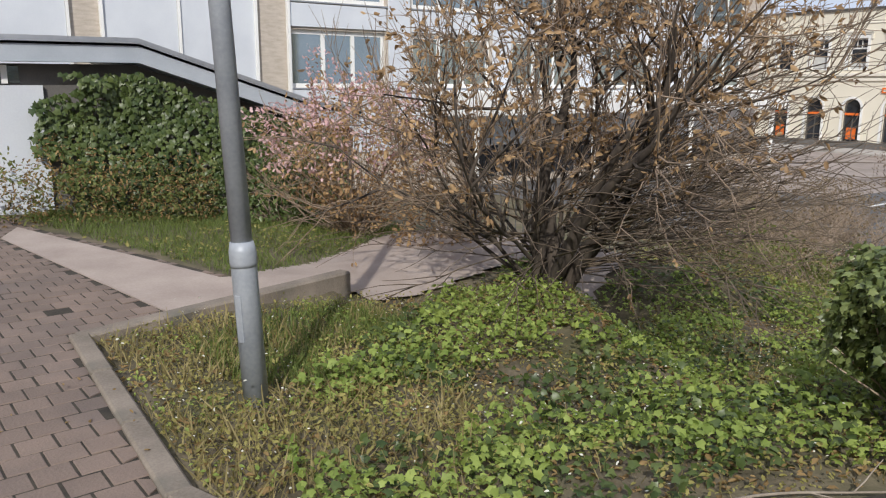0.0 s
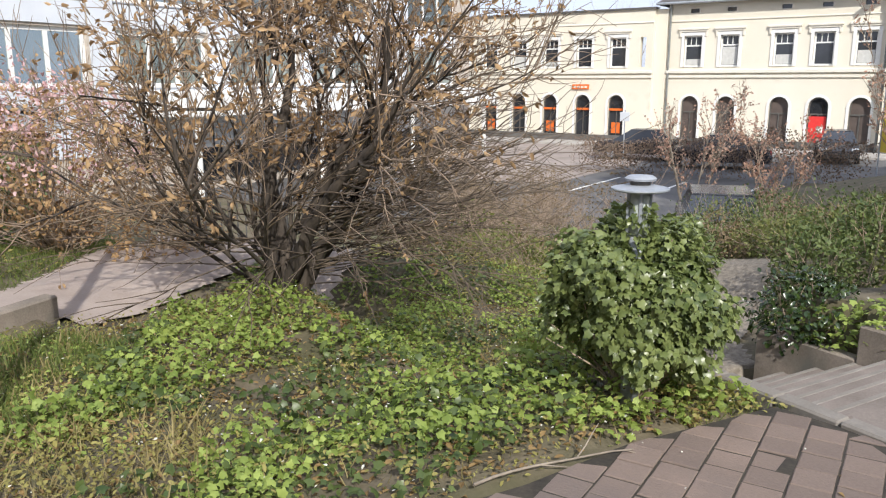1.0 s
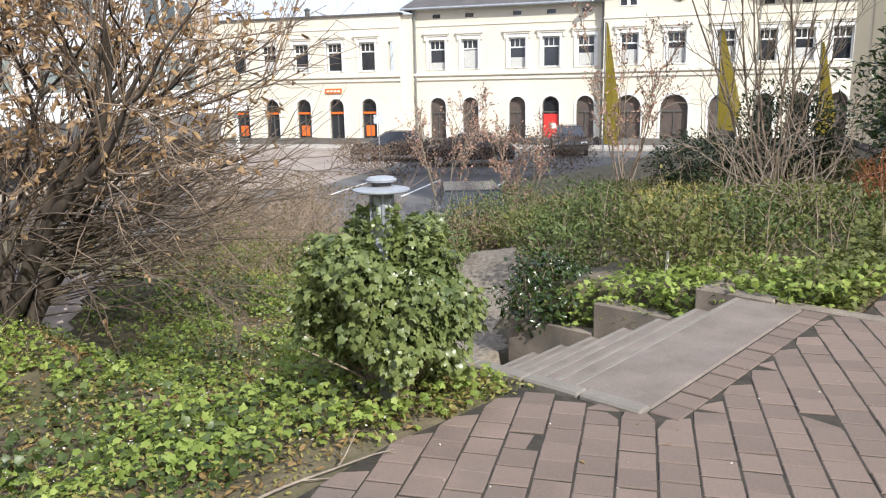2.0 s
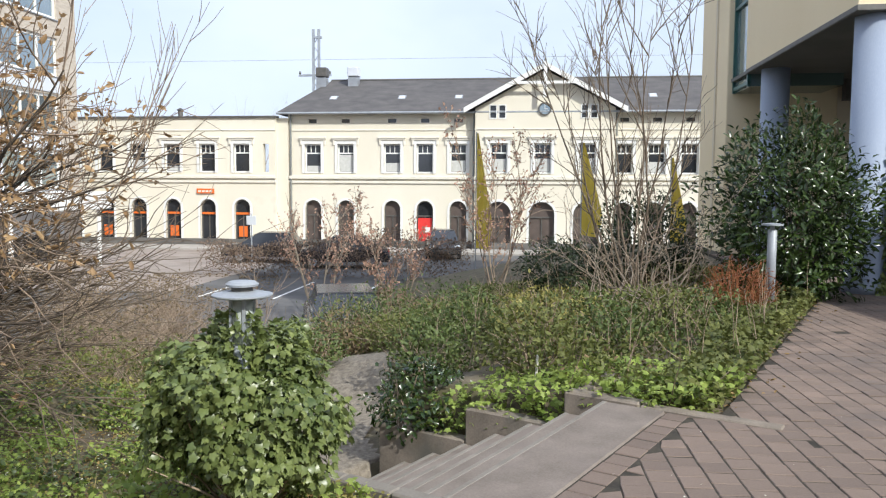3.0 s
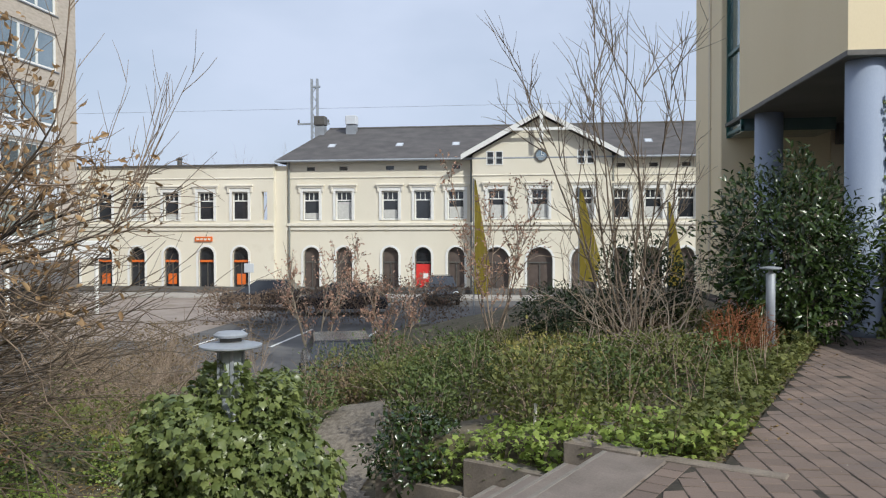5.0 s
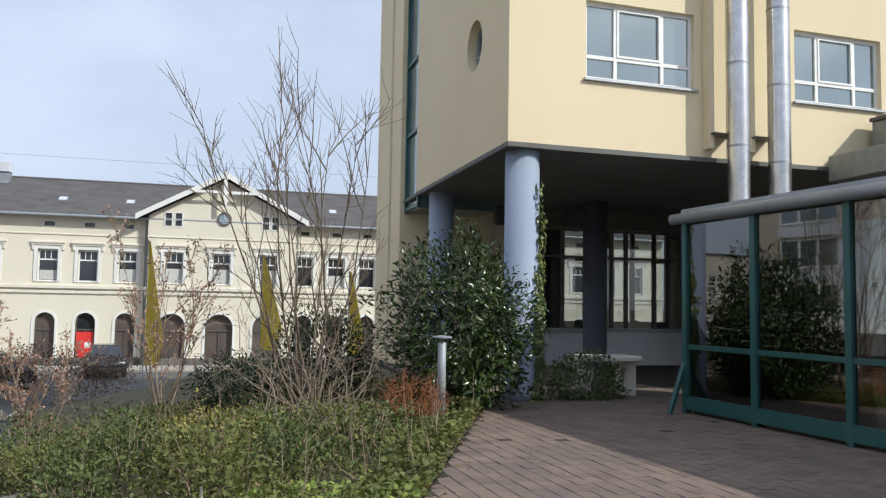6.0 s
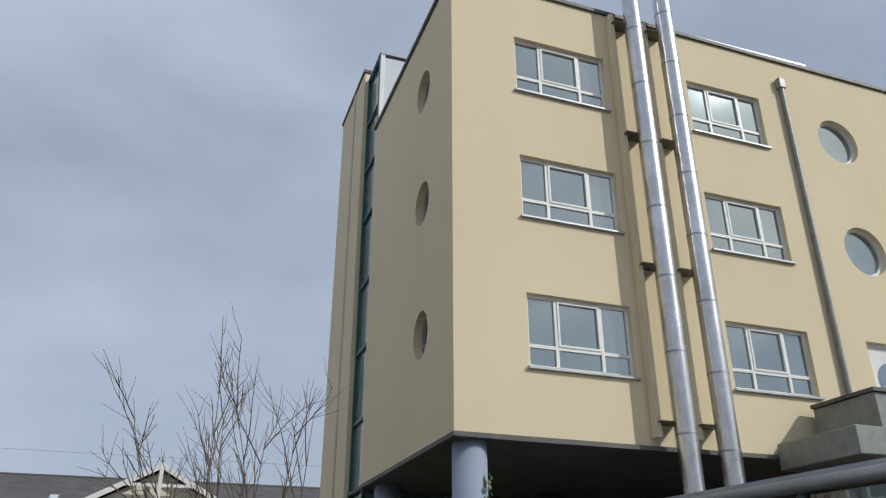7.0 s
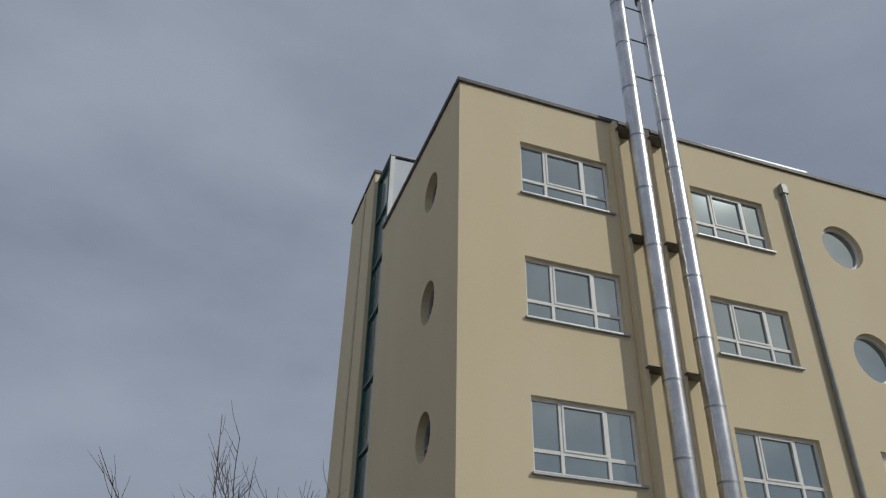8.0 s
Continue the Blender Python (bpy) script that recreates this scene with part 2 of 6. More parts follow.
def wall_with_holes(length, height, thick, holes, top=None):
    """A wall in the x-z plane from the origin, its face at y = 0 and its back at y = thick. holes: closed outlines of x, z.
    The outline may be given as top, a list of x, z."""
    outline = top or [(0, 0), (length, 0), (length, height), (0, height)]
    bm = bmesh.new()
    edges, loops = [], []
    for loop in [outline] + holes:
        vs = [bm.verts.new((x, 0, z)) for x, z in loop]
        loops.append(vs)
        edges += [bm.edges.new((vs[i], vs[(i + 1) % len(vs)])) for i in range(len(vs))]
    bmesh.ops.triangle_fill(bm, use_beauty=True, use_dissolve=False, edges=edges)
    front = bm.faces[:]
    for fc in front:
        if fc.normal.y > 0:
            fc.normal_flip()
    back = {}
    for loop in loops:
        for v in loop:
            back[v] = bm.verts.new((v.co.x, thick, v.co.z))
    for fc in front:
        bm.faces.new([back[v] for v in fc.verts][::-1])
    for loop in loops:
        for i in range(len(loop)):
            a, b = loop[i], loop[(i + 1) % len(loop)]
            bm.faces.new((a, b, back[b], back[a]))
    bmesh.ops.recalc_face_normals(bm, faces=bm.faces[:])
    return bm


def rect(x0, z0, x1, z1):
    return [(x0, z0), (x1, z0), (x1, z1), (x0, z1)]


def arch(x0, z0, x1, z1, n=10):
    r = (x1 - x0) / 2
    return [(x0, z0), (x1, z0)] + [(x0 + r + r * math.cos(math.pi * k / n), z1 - r + r * math.sin(math.pi * k / n)) for k in range(n + 1)]


def ellipse(cx, cz, a, b, n=28):
    return [(cx + a * math.cos(k * math.tau / n), cz + b * math.sin(k * math.tau / n)) for k in range(n)]


def ring(outer, inner, y0, y1):
    """A frame between two outlines with as many points each, from y0 to y1."""
    bm = bmesh.new()
    n = len(outer)
    v = [[bm.verts.new((x, y, z)) for x, z in o] for o, y in ((outer, y0), (inner, y0), (inner, y1), (outer, y1))]
    for a in range(4):
        for i in range(n):
            bm.faces.new((v[a][i], v[a][(i + 1) % n], v[(a + 1) % 4][(i + 1) % n], v[(a + 1) % 4][i]))
    bmesh.ops.recalc_face_normals(bm, faces=bm.faces[:])
    return bm


def plate(outline, y):
    bm = bmesh.new()
    bm.faces.new([bm.verts.new((x, y, z)) for x, z in outline])
    for fc in bm.faces:
        fc.normal_update()
        if fc.normal.y > 0:
            fc.normal_flip()
    return bm

# ---- ground ----
STREET = -2.05
TERRACE = [(-12.5, -7), (-12.5, 0.9), (-9.8, 1.33), (-6.2, 2.32), (-5.72, 3.15), (-5.2, 0.92), (-2.87, 0.8), (-2.2, 1.05), (-1.65, 2.2), (-1.4, 2.7),
           (-1.19, 3.27), (-0.72, 4.1), (-0.07, 3.92), (0.83, 5.86), (1.27, 5.86), (3.99, 12.05), (4.2, 13.0), (4.2, 24.5), (21, 24.5), (21, -7)]
WD, DD = Vector((0.438, 0.899)), Vector((-0.899, 0.438))
STAIR0 = Vector((-0.07, 3.92))


def inside(x, y, poly):
    x, y = np.asarray(x, float), np.asarray(y, float)
    r = np.zeros(x.shape, bool)
    for (x0, y0), (x1, y1) in zip(poly, poly[1:] + poly[:1]):
        if y0 != y1:
            r ^= ((y0 > y) != (y1 > y)) & (x < (x1 - x0) * (y - y0) / (y1 - y0) + x0)
    return r


def outside_by(x, y, poly):
    """How far points lie outside an outline; 0 within it."""
    x, y = np.asarray(x, float), np.asarray(y, float)
    best = np.full(x.shape, 1e9)
    for (x0, y0), (x1, y1) in zip(poly, poly[1:] + poly[:1]):
        dx, dy = x1 - x0, y1 - y0
        k = np.clip(((x - x0) * dx + (y - y0) * dy) / (dx * dx + dy * dy), 0, 1)
        best = np.minimum(best, np.hypot(x - x0 - k * dx, y - y0 - k * dy))
    return np.where(inside(x, y, poly), 0.0, best)


def stair_uv(x, y):
    return (x - STAIR0.x) * WD.x + (y - STAIR0.y) * WD.y, (x - STAIR0.x) * DD.x + (y - STAIR0.y) * DD.y


def ground_z(x, y, bare=False):
    x, y = np.asarray(x, float), np.asarray(y, float)
    d = outside_by(x, y, TERRACE)
    z = -0.03 - 0.075 * np.minimum(d, 3.5) - 0.26 * np.clip(d - 3.5, 0, None)
    z = z + 0.05 * np.sin(x * 1.7 + 0.6) * np.sin(y * 1.3) * np.clip(d, 0, 1)
    k = np.clip((-8.0 - x) / 2, 0, 1) * np.clip((8.5 - y) / 3, 0, 1)
    z = z * (1 - k) + np.maximum(z, -0.3) * k
    z = z - 0.24 * np.exp(-((x + 5.35) ** 2 + (y - 3.75) ** 2) / 1.1)
    z = z - 0.8 * np.exp(-((x + 5.0) ** 2 + (y - 16.9) ** 2) / 7.0)
    z = np.maximum(z, STREET)
    z = np.where(d <= 0, -0.075, z)
    if not bare:
        u, v = stair_uv(x, y)
        z = np.where((u > -0.08) & (u < 2.45) & (v > 0.05) & (v < 2.75), np.minimum(z, -1.35), z)
        k = np.clip((3.2 - np.abs(v - 3.6)) / 0.8, 0, 1) * np.clip((2.9 - np.abs(u - 1.7)) / 0.9, 0, 1)
        k = np.where(v < 2.3, 0, k)
        z = z * (1 - k) + np.minimum(z, -0.98) * k
    return z


def gz(x, y):
    return float(ground_z(x, y))


def sheet(xs, ys, zf, keep=None):
    X, Y = np.meshgrid(xs, ys)
    Z = zf(X, Y)
    n, m = len(xs), len(ys)
    verts = np.stack([X.ravel(), Y.ravel(), Z.ravel()], 1)
    faces = []
    cx, cy = (X[:-1, :-1] + X[1:, 1:]) / 2, (Y[:-1, :-1] + Y[1:, 1:]) / 2
    ok = np.ones(cx.shape, bool) if keep is None else keep(cx, cy)
    for j, i in zip(*np.where(ok)):
        a = j * n + i
        faces.append((a, a + 1, a + n + 1, a + n))
    used = np.unique(np.array(faces))
    remap = np.full(len(verts), -1)
    remap[used] = np.arange(len(used))
    me = bpy.data.meshes.new("sheet")
    me.from_pydata(verts[used].tolist(), [], [[int(remap[v]) for v in f] for f in faces])
    for p in me.polygons:
        p.use_smooth = True
    return me


def spread(lo, hi, step, far, k=1.35):
    c = list(np.arange(lo, hi + 1e-6, step))
    a, b, s = c[0], c[-1], step
    while b < far:
        s *= k
        a, b = a - s, b + s
        c = [a] + c + [b]
    return np.array(c)


me = sheet(spread(-14, 9, 0.16, 1500), spread(-2, 20, 0.16, 1500), ground_z)
me.materials.append(M_SOIL)
tagged(new("ground", me), "dark soil with moss and dead leaves", "ground", kind="structure")
me = sheet(np.linspace(-48, 60, 60), np.linspace(16.8, 44.6, 28), lambda x, y: np.full(x.shape, STREET + 0.012))
me.materials.append(M_ASPHALT)
tagged(new("road", me), "grey worn asphalt street and parking bays", "road", kind="structure")
for x0, x1, y0, y1 in ((-48, 60, 42.8, 45.6),):
    o = link("pavement", box(x0, y0, STREET - 0.1, x1, y1, STREET + 0.13, 0.02), M_SLABS)
    tagged(o, "pale slab pavement with kerb before the old building", "pavement", kind="structure")
for i in range(2, 5):
    tagged(link("road_marking", box(-16.5 + 2.6 * i, 24.6, STREET + 0.013, -16.4 + 2.6 * i, 29.2, STREET + 0.02), M_WHITE), "white painted parking line", "marking", "parking lines", kind="structure")

me = sheet(np.linspace(-48, -12.6, 50), np.linspace(25.5, 42.79, 30), lambda x, y: np.full(x.shape, STREET + 0.024))
me.materials.append(M_PLAZA)
tagged(new("plaza", me), "pale pinkish paved forecourt before the old building", "pavement", kind="structure")
PATH_L = [(-6.3, 2.38), (-5.75, 3.2), (-5.5, 3.3), (-5.75, 4.8), (-5.8, 6.4), (-6.6, 9.4), (-11.5, 9.4), (-9.0, 6.3), (-7.3, 4.2)]
me = sheet(np.arange(-12, -5, 0.07), np.arange(2, 10, 0.07), lambda x, y: ground_z(x, y) + 0.035, lambda x, y: inside(x, y, PATH_L))
me.materials.append(M_PINKPAVE)
tagged(new("path", me), "pale pinkish slab path sloping down", "path", kind="structure")
GRAVEL = [tuple(STAIR0 + DD * 2.3 - WD * 0.05), tuple(STAIR0 + WD * 2.15 + DD * 2.3), (-1.72, 7.9), (-1.85, 10.8), (-2.75, 10.9), (-2.7, 8.2), (-2.75, 5.7)]
me = sheet(np.arange(-7, 2, 0.07), np.arange(3, 12, 0.07), lambda x, y: ground_z(x, y) + 0.03 + 0.012 * np.sin(x * 37) * np.sin(y * 41), lambda x, y: inside(x, y, GRAVEL))
me.materials.append(M_GRAVEL)
tagged(new("gravel_path", me), "grey gravel path with fallen leaves", "path", kind="structure")

# ---- kerb, low wall, stairs ----
kerb = tagged(new("kerb"), "dark concrete edging kerb along the planting bed", "kerb", kind="structure")
kp = [Vector((-5.22, 0.9)), Vector((-2.87, 0.78)), Vector((-2.15, 1.02))]
for a, b in zip(kp, kp[1:]):
    n = max(1, round((b - a).length / 0.8))
    for i in range(n):
        p, q = a.lerp(b, i / n), a.lerp(b, (i + 1) / n)
        ang = math.degrees(math.atan2((q - p).y, (q - p).x))
        o = part("kerb_stone", box(0.004, -0.02, -0.3, (q - p).length - 0.004, 0.10, 0.028, 0.012), M_CONC, kerb)
        o.matrix_basis = pose(p.x, p.y, 0.004 * math.sin(i * 5.1), 0, 0, ang)
wl = link("garden_wall", box(0, -0.07, -0.5, 2.33, 0.07, 0.02, 0.015), M_CONC)
wl.matrix_world = pose(-5.2, 0.93, 0, 0, 0, 103.7)
tagged(wl, "low weathered concrete retaining wall with pale top", "wall", kind="structure")

stairs = tagged(new("stairs"), "weathered concrete outdoor steps going down", "stairs", kind="structure")
SM = Matrix(((WD.x, DD.x, 0, STAIR0.x), (WD.y, DD.y, 0, STAIR0.y), (0, 0, 1, 0), (0, 0, 0, 1)))
for k in range(7):
    v0 = 0.0 if k == 0 else 0.46 + 0.308 * (k - 1)
    v1 = 0.46 + 0.308 * k + 0.015
    z = 0.0 - 0.14 * k
    bm = box(0.05, v0, z - 0.17, 2.275, v1, z + 0.006, 0.012)
    o = part("step", bm, M_STEP, stairs)
    o.matrix_basis = SM
    # Paler strip along each front edge sets it off from the tread.
    o = part("nosing", box(0.06, v1 - 0.035, z - 0.03, 2.27, v1 + 0.003, z + 0.009, 0.004), M_PALE, stairs, "pale step edge")
    o.matrix_basis = SM
cop = tagged(new("stair_coping"), "pale concrete coping beside the steps", "coping", kind="structure")
for k in range(4):
    o = part("coping_stone", box(-0.065, 0.0 + 0.36 * k, -0.6, 0.045, 0.355 + 0.36 * k, 0.022 - 0.004 * k, 0.012), M_PALE, cop)
    o.matrix_basis = SM
for k, (v0, v1, z) in enumerate(((0.2, 0.80, 0.03), (0.80, 1.70, -0.25), (1.70, 2.62, -0.53))):
    o = link("planter_wall", box(2.28, v0 + 0.004, -1.2, 2.42, v1, z, 0.014), M_CONC)
    o.matrix_world = SM
    tagged(o, "stepped weathered concrete planter wall beside the steps", "planter wall", "stepped walls", kind="structure")
    o = link("planter_wall", box(2.42, v1 - 0.13, -1.2, 3.2, v1 - 0.004, z - 0.01, 0.014), M_CONC)
    o.matrix_world = SM
    tagged(o, "stepped weathered concrete planter wall beside the steps", "planter wall", "stepped walls", kind="structure")
o = link("edge_slab", box(2.28, -0.78, -0.2, 2.40, 0.195, 0.012, 0.01), M_CONC)
o.matrix_world = SM
tagged(o, "concrete edging slab between paving and bed", "kerb", kind="structure")
bm = prism(TERRACE, -0.07, -0.005)
bmesh.ops.triangulate(bm, faces=bm.faces[:])
tagged(link("terrace_bedding", bm, M_JOINT), "dark sand bedding and joints of the brick terrace", "terrace", kind="structure")
TL = [(-9.7, 1.24), (-9.1, 1.0), (-5.55, 1.55), (-5.35, 1.6), (-5.72, 3.1), (-6.2, 2.24)]
bm = prism(TL, -0.004, 0.006)
tagged(link("slab_strip", bm, M_PINKPAVE), "smooth pale slab strip at the edge of the brick terrace", "paving", kind="structure")


# ---- windows ----
def window(name, w, h, m, label, cols=(0.27, 0.46, 0.27), low=0.3, wide=0.065, pane=M_PANE, sill=True, group="", depth=0.1, frame_mat=M_WHITE):
    """A framed window in x-z from its lower left corner, set back by depth."""
    e = empty(name, m, label, "window", group)
    o, i = rect(0, 0, w, h), rect(wide, wide, w - wide, h - wide)
    part("window_frame", ring(o, i, depth, depth + 0.07), frame_mat, e)
    x = wide
    span = w - 2 * wide
    cells = []
    for k, c in enumerate(cols):
        x1 = x + span * c
        if k:
            part("mullion", box(x - wide / 2, depth - 0.006, wide, x + wide / 2, depth + 0.06, h - wide), frame_mat, e)
        cells.append((x, x1))
        x = x1
    zr = h * abs(low)
    if low:
        part("transom", box(wide, depth - 0.003, zr - wide / 2, w - wide, depth + 0.055, zr + wide / 2), frame_mat, e)
    if low == 0.3:
        a, b = cells[1]
        h1 = wide / 2
        part("sash", ring(rect(a + h1, zr + h1, b - h1, h - wide), rect(a + h1 + 0.04, zr + h1 + 0.04, b - h1 - 0.04, h - wide - 0.04), depth - 0.02, depth + 0.028), frame_mat, e)
    for a, b in cells:
        for z0, z1 in (((wide, zr), (zr, h - wide)) if low else ((wide, h - wide),)):
            part("pane", box(a, depth + 0.03, z0, b, depth + 0.045, z1), pane, e)
    if sill:
        part("window_sill", box(-0.05, -0.07, -0.055, w + 0.05, depth, -0.004, 0.008), M_ZINC, e)
    return e


# ---- modern yellow building ----
YX, YY, Z0, Z1 = 4.65, 12.83, 4.34, 14.3
yb = empty("office_building", (0, 0, 0), "modern office block with pale yellow render on round columns", "building")
FRONT = pose(YX, YY, 0, 0, 0, 1.04)
WX = [(6.10, 8.31), (10.54, 12.64), (19.0, 21.1)]
WZ = [(5.61, 7.02), (8.62, 10.0), (11.59, 12.99)]
holes = [rect(a - YX, c, b - YX, d) for a, b in WX for c, d in WZ]
ROUND = [(14.93, 12.26, 0.62), (14.93, 9.25, 0.62)]
holes += [ellipse(x - YX, z, r, r) for x, z, r in ROUND] + [rect(14.25 - YX, 5.4, 15.6 - YX, 7.0)]
o = part("front_wall", wall_with_holes(0, 0, 0.35, holes, [(0, Z0), (19, Z0), (19, Z1), (0, Z1)]), M_RENDER, yb)
o.matrix_basis = FRONT
OV = [(1.92, 6.62), (1.92, 9.57), (1.92, 12.5)]
o = part("side_wall", wall_with_holes(0, 0, 0.35, [ellipse(6.47 - u, z, 0.47, 0.5) for u, z in OV], [(0, Z0), (6.12, Z0), (6.12, Z1), (0, Z1)]), M_RENDER, yb)
o.matrix_basis = pose(YX, YY + 6.47, 0, 0, 0, -90)
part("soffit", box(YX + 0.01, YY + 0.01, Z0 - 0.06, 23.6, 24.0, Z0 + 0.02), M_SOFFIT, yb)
part("soffit_edge", box(-0.012, -0.012, Z0 - 0.05, 19, 0.05, Z0 + 0.03), M_DARKSTEEL, yb).matrix_basis = FRONT
part("soffit_edge", box(YX - 0.012, YY + 0.05, Z0 - 0.05, YX + 0.05, YY + 6.45, Z0 + 0.03), M_DARKSTEEL, yb)
part("roof", box(YX + 0.3, YY + 0.3, Z1 - 0.4, 23.6, 24, Z1 - 0.1), M_ZINC, yb)
part("coping", box(-0.06, -0.06, Z1 - 0.02, 19, 0.4, Z1 + 0.09, 0.01), M_DARKSTEEL, yb, "dark metal roof edge").matrix_basis = FRONT
part("coping", box(YX - 0.06, YY + 0.4, Z1 - 0.02, YX + 0.4, YY + 6.45, Z1 + 0.09, 0.01), M_DARKSTEEL, yb, "dark metal roof edge")
part("east_wall", box(23.4, YY + 0.35, Z0, 23.65, 24, Z1), M_RENDER, yb)
part("back_wall", box(YX + 0.4, 23.8, Z0, 23.4, 24.0, Z1), M_RENDER, yb)
part("roof_rail", box(11.2, YY + 0.3, Z1 + 0.28, 14.6, YY + 0.36, Z1 + 0.34), M_ZINC, yb)
for x in (11.25, 12.9, 14.5):
    part("rail_post", box(x, YY + 0.31, Z1 + 0.05, x + 0.04, YY + 0.35, Z1 + 0.3), M_ZINC, yb)
# stair tower with glazed joint
part("tower", box(4.56, 20.75, -0.3, 7.2, 23.95, 17.4, 0.02), M_RENDER, yb, "tall yellow rendered stair tower")
part("tower_coping", box(4.52, 20.70, 17.4, 7.25, 24.0, 17.5), M_DARKSTEEL, yb)
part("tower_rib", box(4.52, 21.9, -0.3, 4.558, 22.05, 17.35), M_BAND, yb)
gs = part("glazed_joint", box(4.76, 19.30, 4.0, 6.8, 20.75, 17.0), M_JOINTGLASS, yb, "teal tinted glass joint between block and tower")
for z in (4.05, 6.0, 7.9, 9.8, 11.9, 13.6, 15.3, 16.95):
    part("rail", box(4.70, 19.30, z, 4.77, 20.75, z + 0.08), M_TEAL, yb)
for y in (19.30, 20.67):
    part("mullion", box(4.69, y, 4.0, 4.77, y + 0.08, 17.03), M_TEAL, yb)
part("cheek", box(4.84, 19.27, 14.0, 6.8, 19.297, 16.95), M_PANEL, yb, "pale grey panel cheek above the roof")
part("corner_post", box(4.70, 19.22, 14.0, 4.83, 19.296, 17.03), M_WHITE, yb, "white corner post")
part("glass_cap", box(4.67, 19.2, 17.03, 6.9, 20.74, 17.1), M_ZINC, yb)
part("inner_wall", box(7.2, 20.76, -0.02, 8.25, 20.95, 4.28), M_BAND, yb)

for a, b in WX:
    for c, d in WZ:
        window("office_window", b - a, d - c, FRONT @ Matrix.Translation((a - YX, 0, c)), "white framed three-part office window in yellow wall", group="office windows")
for x, z, r in ROUND:
    e = empty("round_window", FRONT @ Matrix.Translation((x - YX, 0, z)), "round white framed window in yellow wall", "window", "round windows")
    part("window_frame", ring(ellipse(0, 0, r, r), ellipse(0, 0, r - 0.07, r - 0.07), 0.12, 0.2), M_WHITE, e)
    part("pane", plate(ellipse(0, 0, r - 0.06, r - 0.06), 0.17), M_PANE, e)
for u, z in OV:
    e = empty("round_window", pose(YX, YY + u, z, 0, 0, -90), "round deep-set window in shaded yellow wall", "window", "round windows")
    part("window_frame", ring(ellipse(0, 0, 0.47, 0.5), ellipse(0, 0, 0.41, 0.44), 0.18, 0.26), M_GREY, e)
    part("pane", plate(ellipse(0, 0, 0.42, 0.45), 0.23), M_PANE, e)
    part("transom", box(-0.41, 0.17, -0.14, 0.41, 0.22, -0.10), M_GREY, e)
e = window("office_window", 1.35, 1.6, FRONT @ Matrix.Translation((14.25 - YX, 0, 5.4)), "white panel window with a round light", cols=(1.0,), low=0, pane=M_WHITE, group="office windows")
part("round_light", plate(ellipse(0.67, 0.8, 0.4, 0.4), 0.12), M_PANE, e)


def column(x, y, r, z1, label, paint):
    e = empty("column", (x, y, 0), label, "column", "columns under the block")
    part("shaft", lathe([(r + 0.02, 0), (r + 0.02, 0.12), (r, 0.14), (r, z1)], 32), paint, e, smooth=False)
    for p in e.children[0].data.polygons:
        p.use_smooth = len(p.vertices) == 4


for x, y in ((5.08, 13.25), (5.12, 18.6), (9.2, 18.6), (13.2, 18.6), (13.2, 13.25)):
    column(x, y, 0.3, Z0 - 0.06, "round blue-grey painted column under the block" if x < 6 else "round column deep under the block, shade put into its colour", M_COLUMN if x < 6 else M_COLSHADE)

# twin flues with brackets
for x, r, top in ((8.88, 0.19, 19.6), (9.76, 0.2, 18.55)):
    e = empty("flue_pipe", FRONT @ Matrix.Translation((x - YX, -0.48, 0)), "tall polished steel flue pipe fixed to yellow wall", "flue pipe", "twin flues")
    n = 13
    for k in range(n):
        z0, z1 = top * k / n, top * (k + 1) / n
        part("pipe_section", cyl((0, 0, z0), (0, 0, z1), r, n=32, caps=False), M_STEEL, e, smooth=True)
        part("seam", cyl((0, 0, z1 - 0.04), (0, 0, z1), r + 0.006, n=32, caps=False), M_ZINC, e, smooth=True)
    if top < 19:
        part("cap", lathe([(r, top), (r + 0.05, top + 0.05), (r + 0.05, top + 0.13), (r - 0.02, top + 0.15)], 24), M_DARKSTEEL, e)
    part("support_rail", box(-0.40, 0.28, 4.5, -0.30, 0.475, 14.2), M_RENDER, e, "yellow painted support rail")
    for z in (4.75, 7.85, 10.9, 13.9):
        part("bracket", box(-0.38, 0.16, z, 0.1, 0.47, z + 0.025), M_DARKSTEEL, e)
for z in (15.6, 16.9, 18.1):
    tagged(link("flue_tie", cyl((9.04, YY - 0.405, z), (9.57, YY - 0.395, z), 0.02, n=8), M_DARKSTEEL), "thin steel tie between two flue pipes", "tie", "flue ties")
e = empty("drain_pipe", FRONT @ Matrix.Translation((13.36 - YX, -0.08, 0)), "dark grey rain pipe on yellow wall", "drain pipe")
part("pipe", cyl((0, 0, 5.0), (0, 0, 13.5), 0.06, n=12), M_RAINPIPE, e)
part("hopper", box(-0.1, -0.08, 13.4, 0.1, 0.07, 13.7, 0.02), M_RAINPIPE, e)

# ground floor under the block
gf = empty("ground_floor_front", (0, 0, 0), "recessed glazed ground floor with pale low wall", "facade")
part("low_wall", box(8.2, 20.3, -0.02, 17, 20.5, 0.92), M_PANEL, gf)
part("sill", box(8.1, 20.2, 0.92, 17, 20.55, 1.02), M_GREY, gf)
for x in (8.3, 9.05, 9.8, 10.55, 11.0, 11.9, 12.8, 13.7, 14.6, 15.5):
    part("mullion", box(x, 20.3, 1.02, x + 0.09, 20.42, 3.75), M_DARKSTEEL, gf)
for z in (2.95, 3.7):
    part("rail", box(8.3, 20.31, z, 16, 20.4, z + 0.07), M_DARKSTEEL, gf)
part("pane", box(8.3, 20.34, 1.02, 16, 20.36, 3.72), G_WIN, gf)
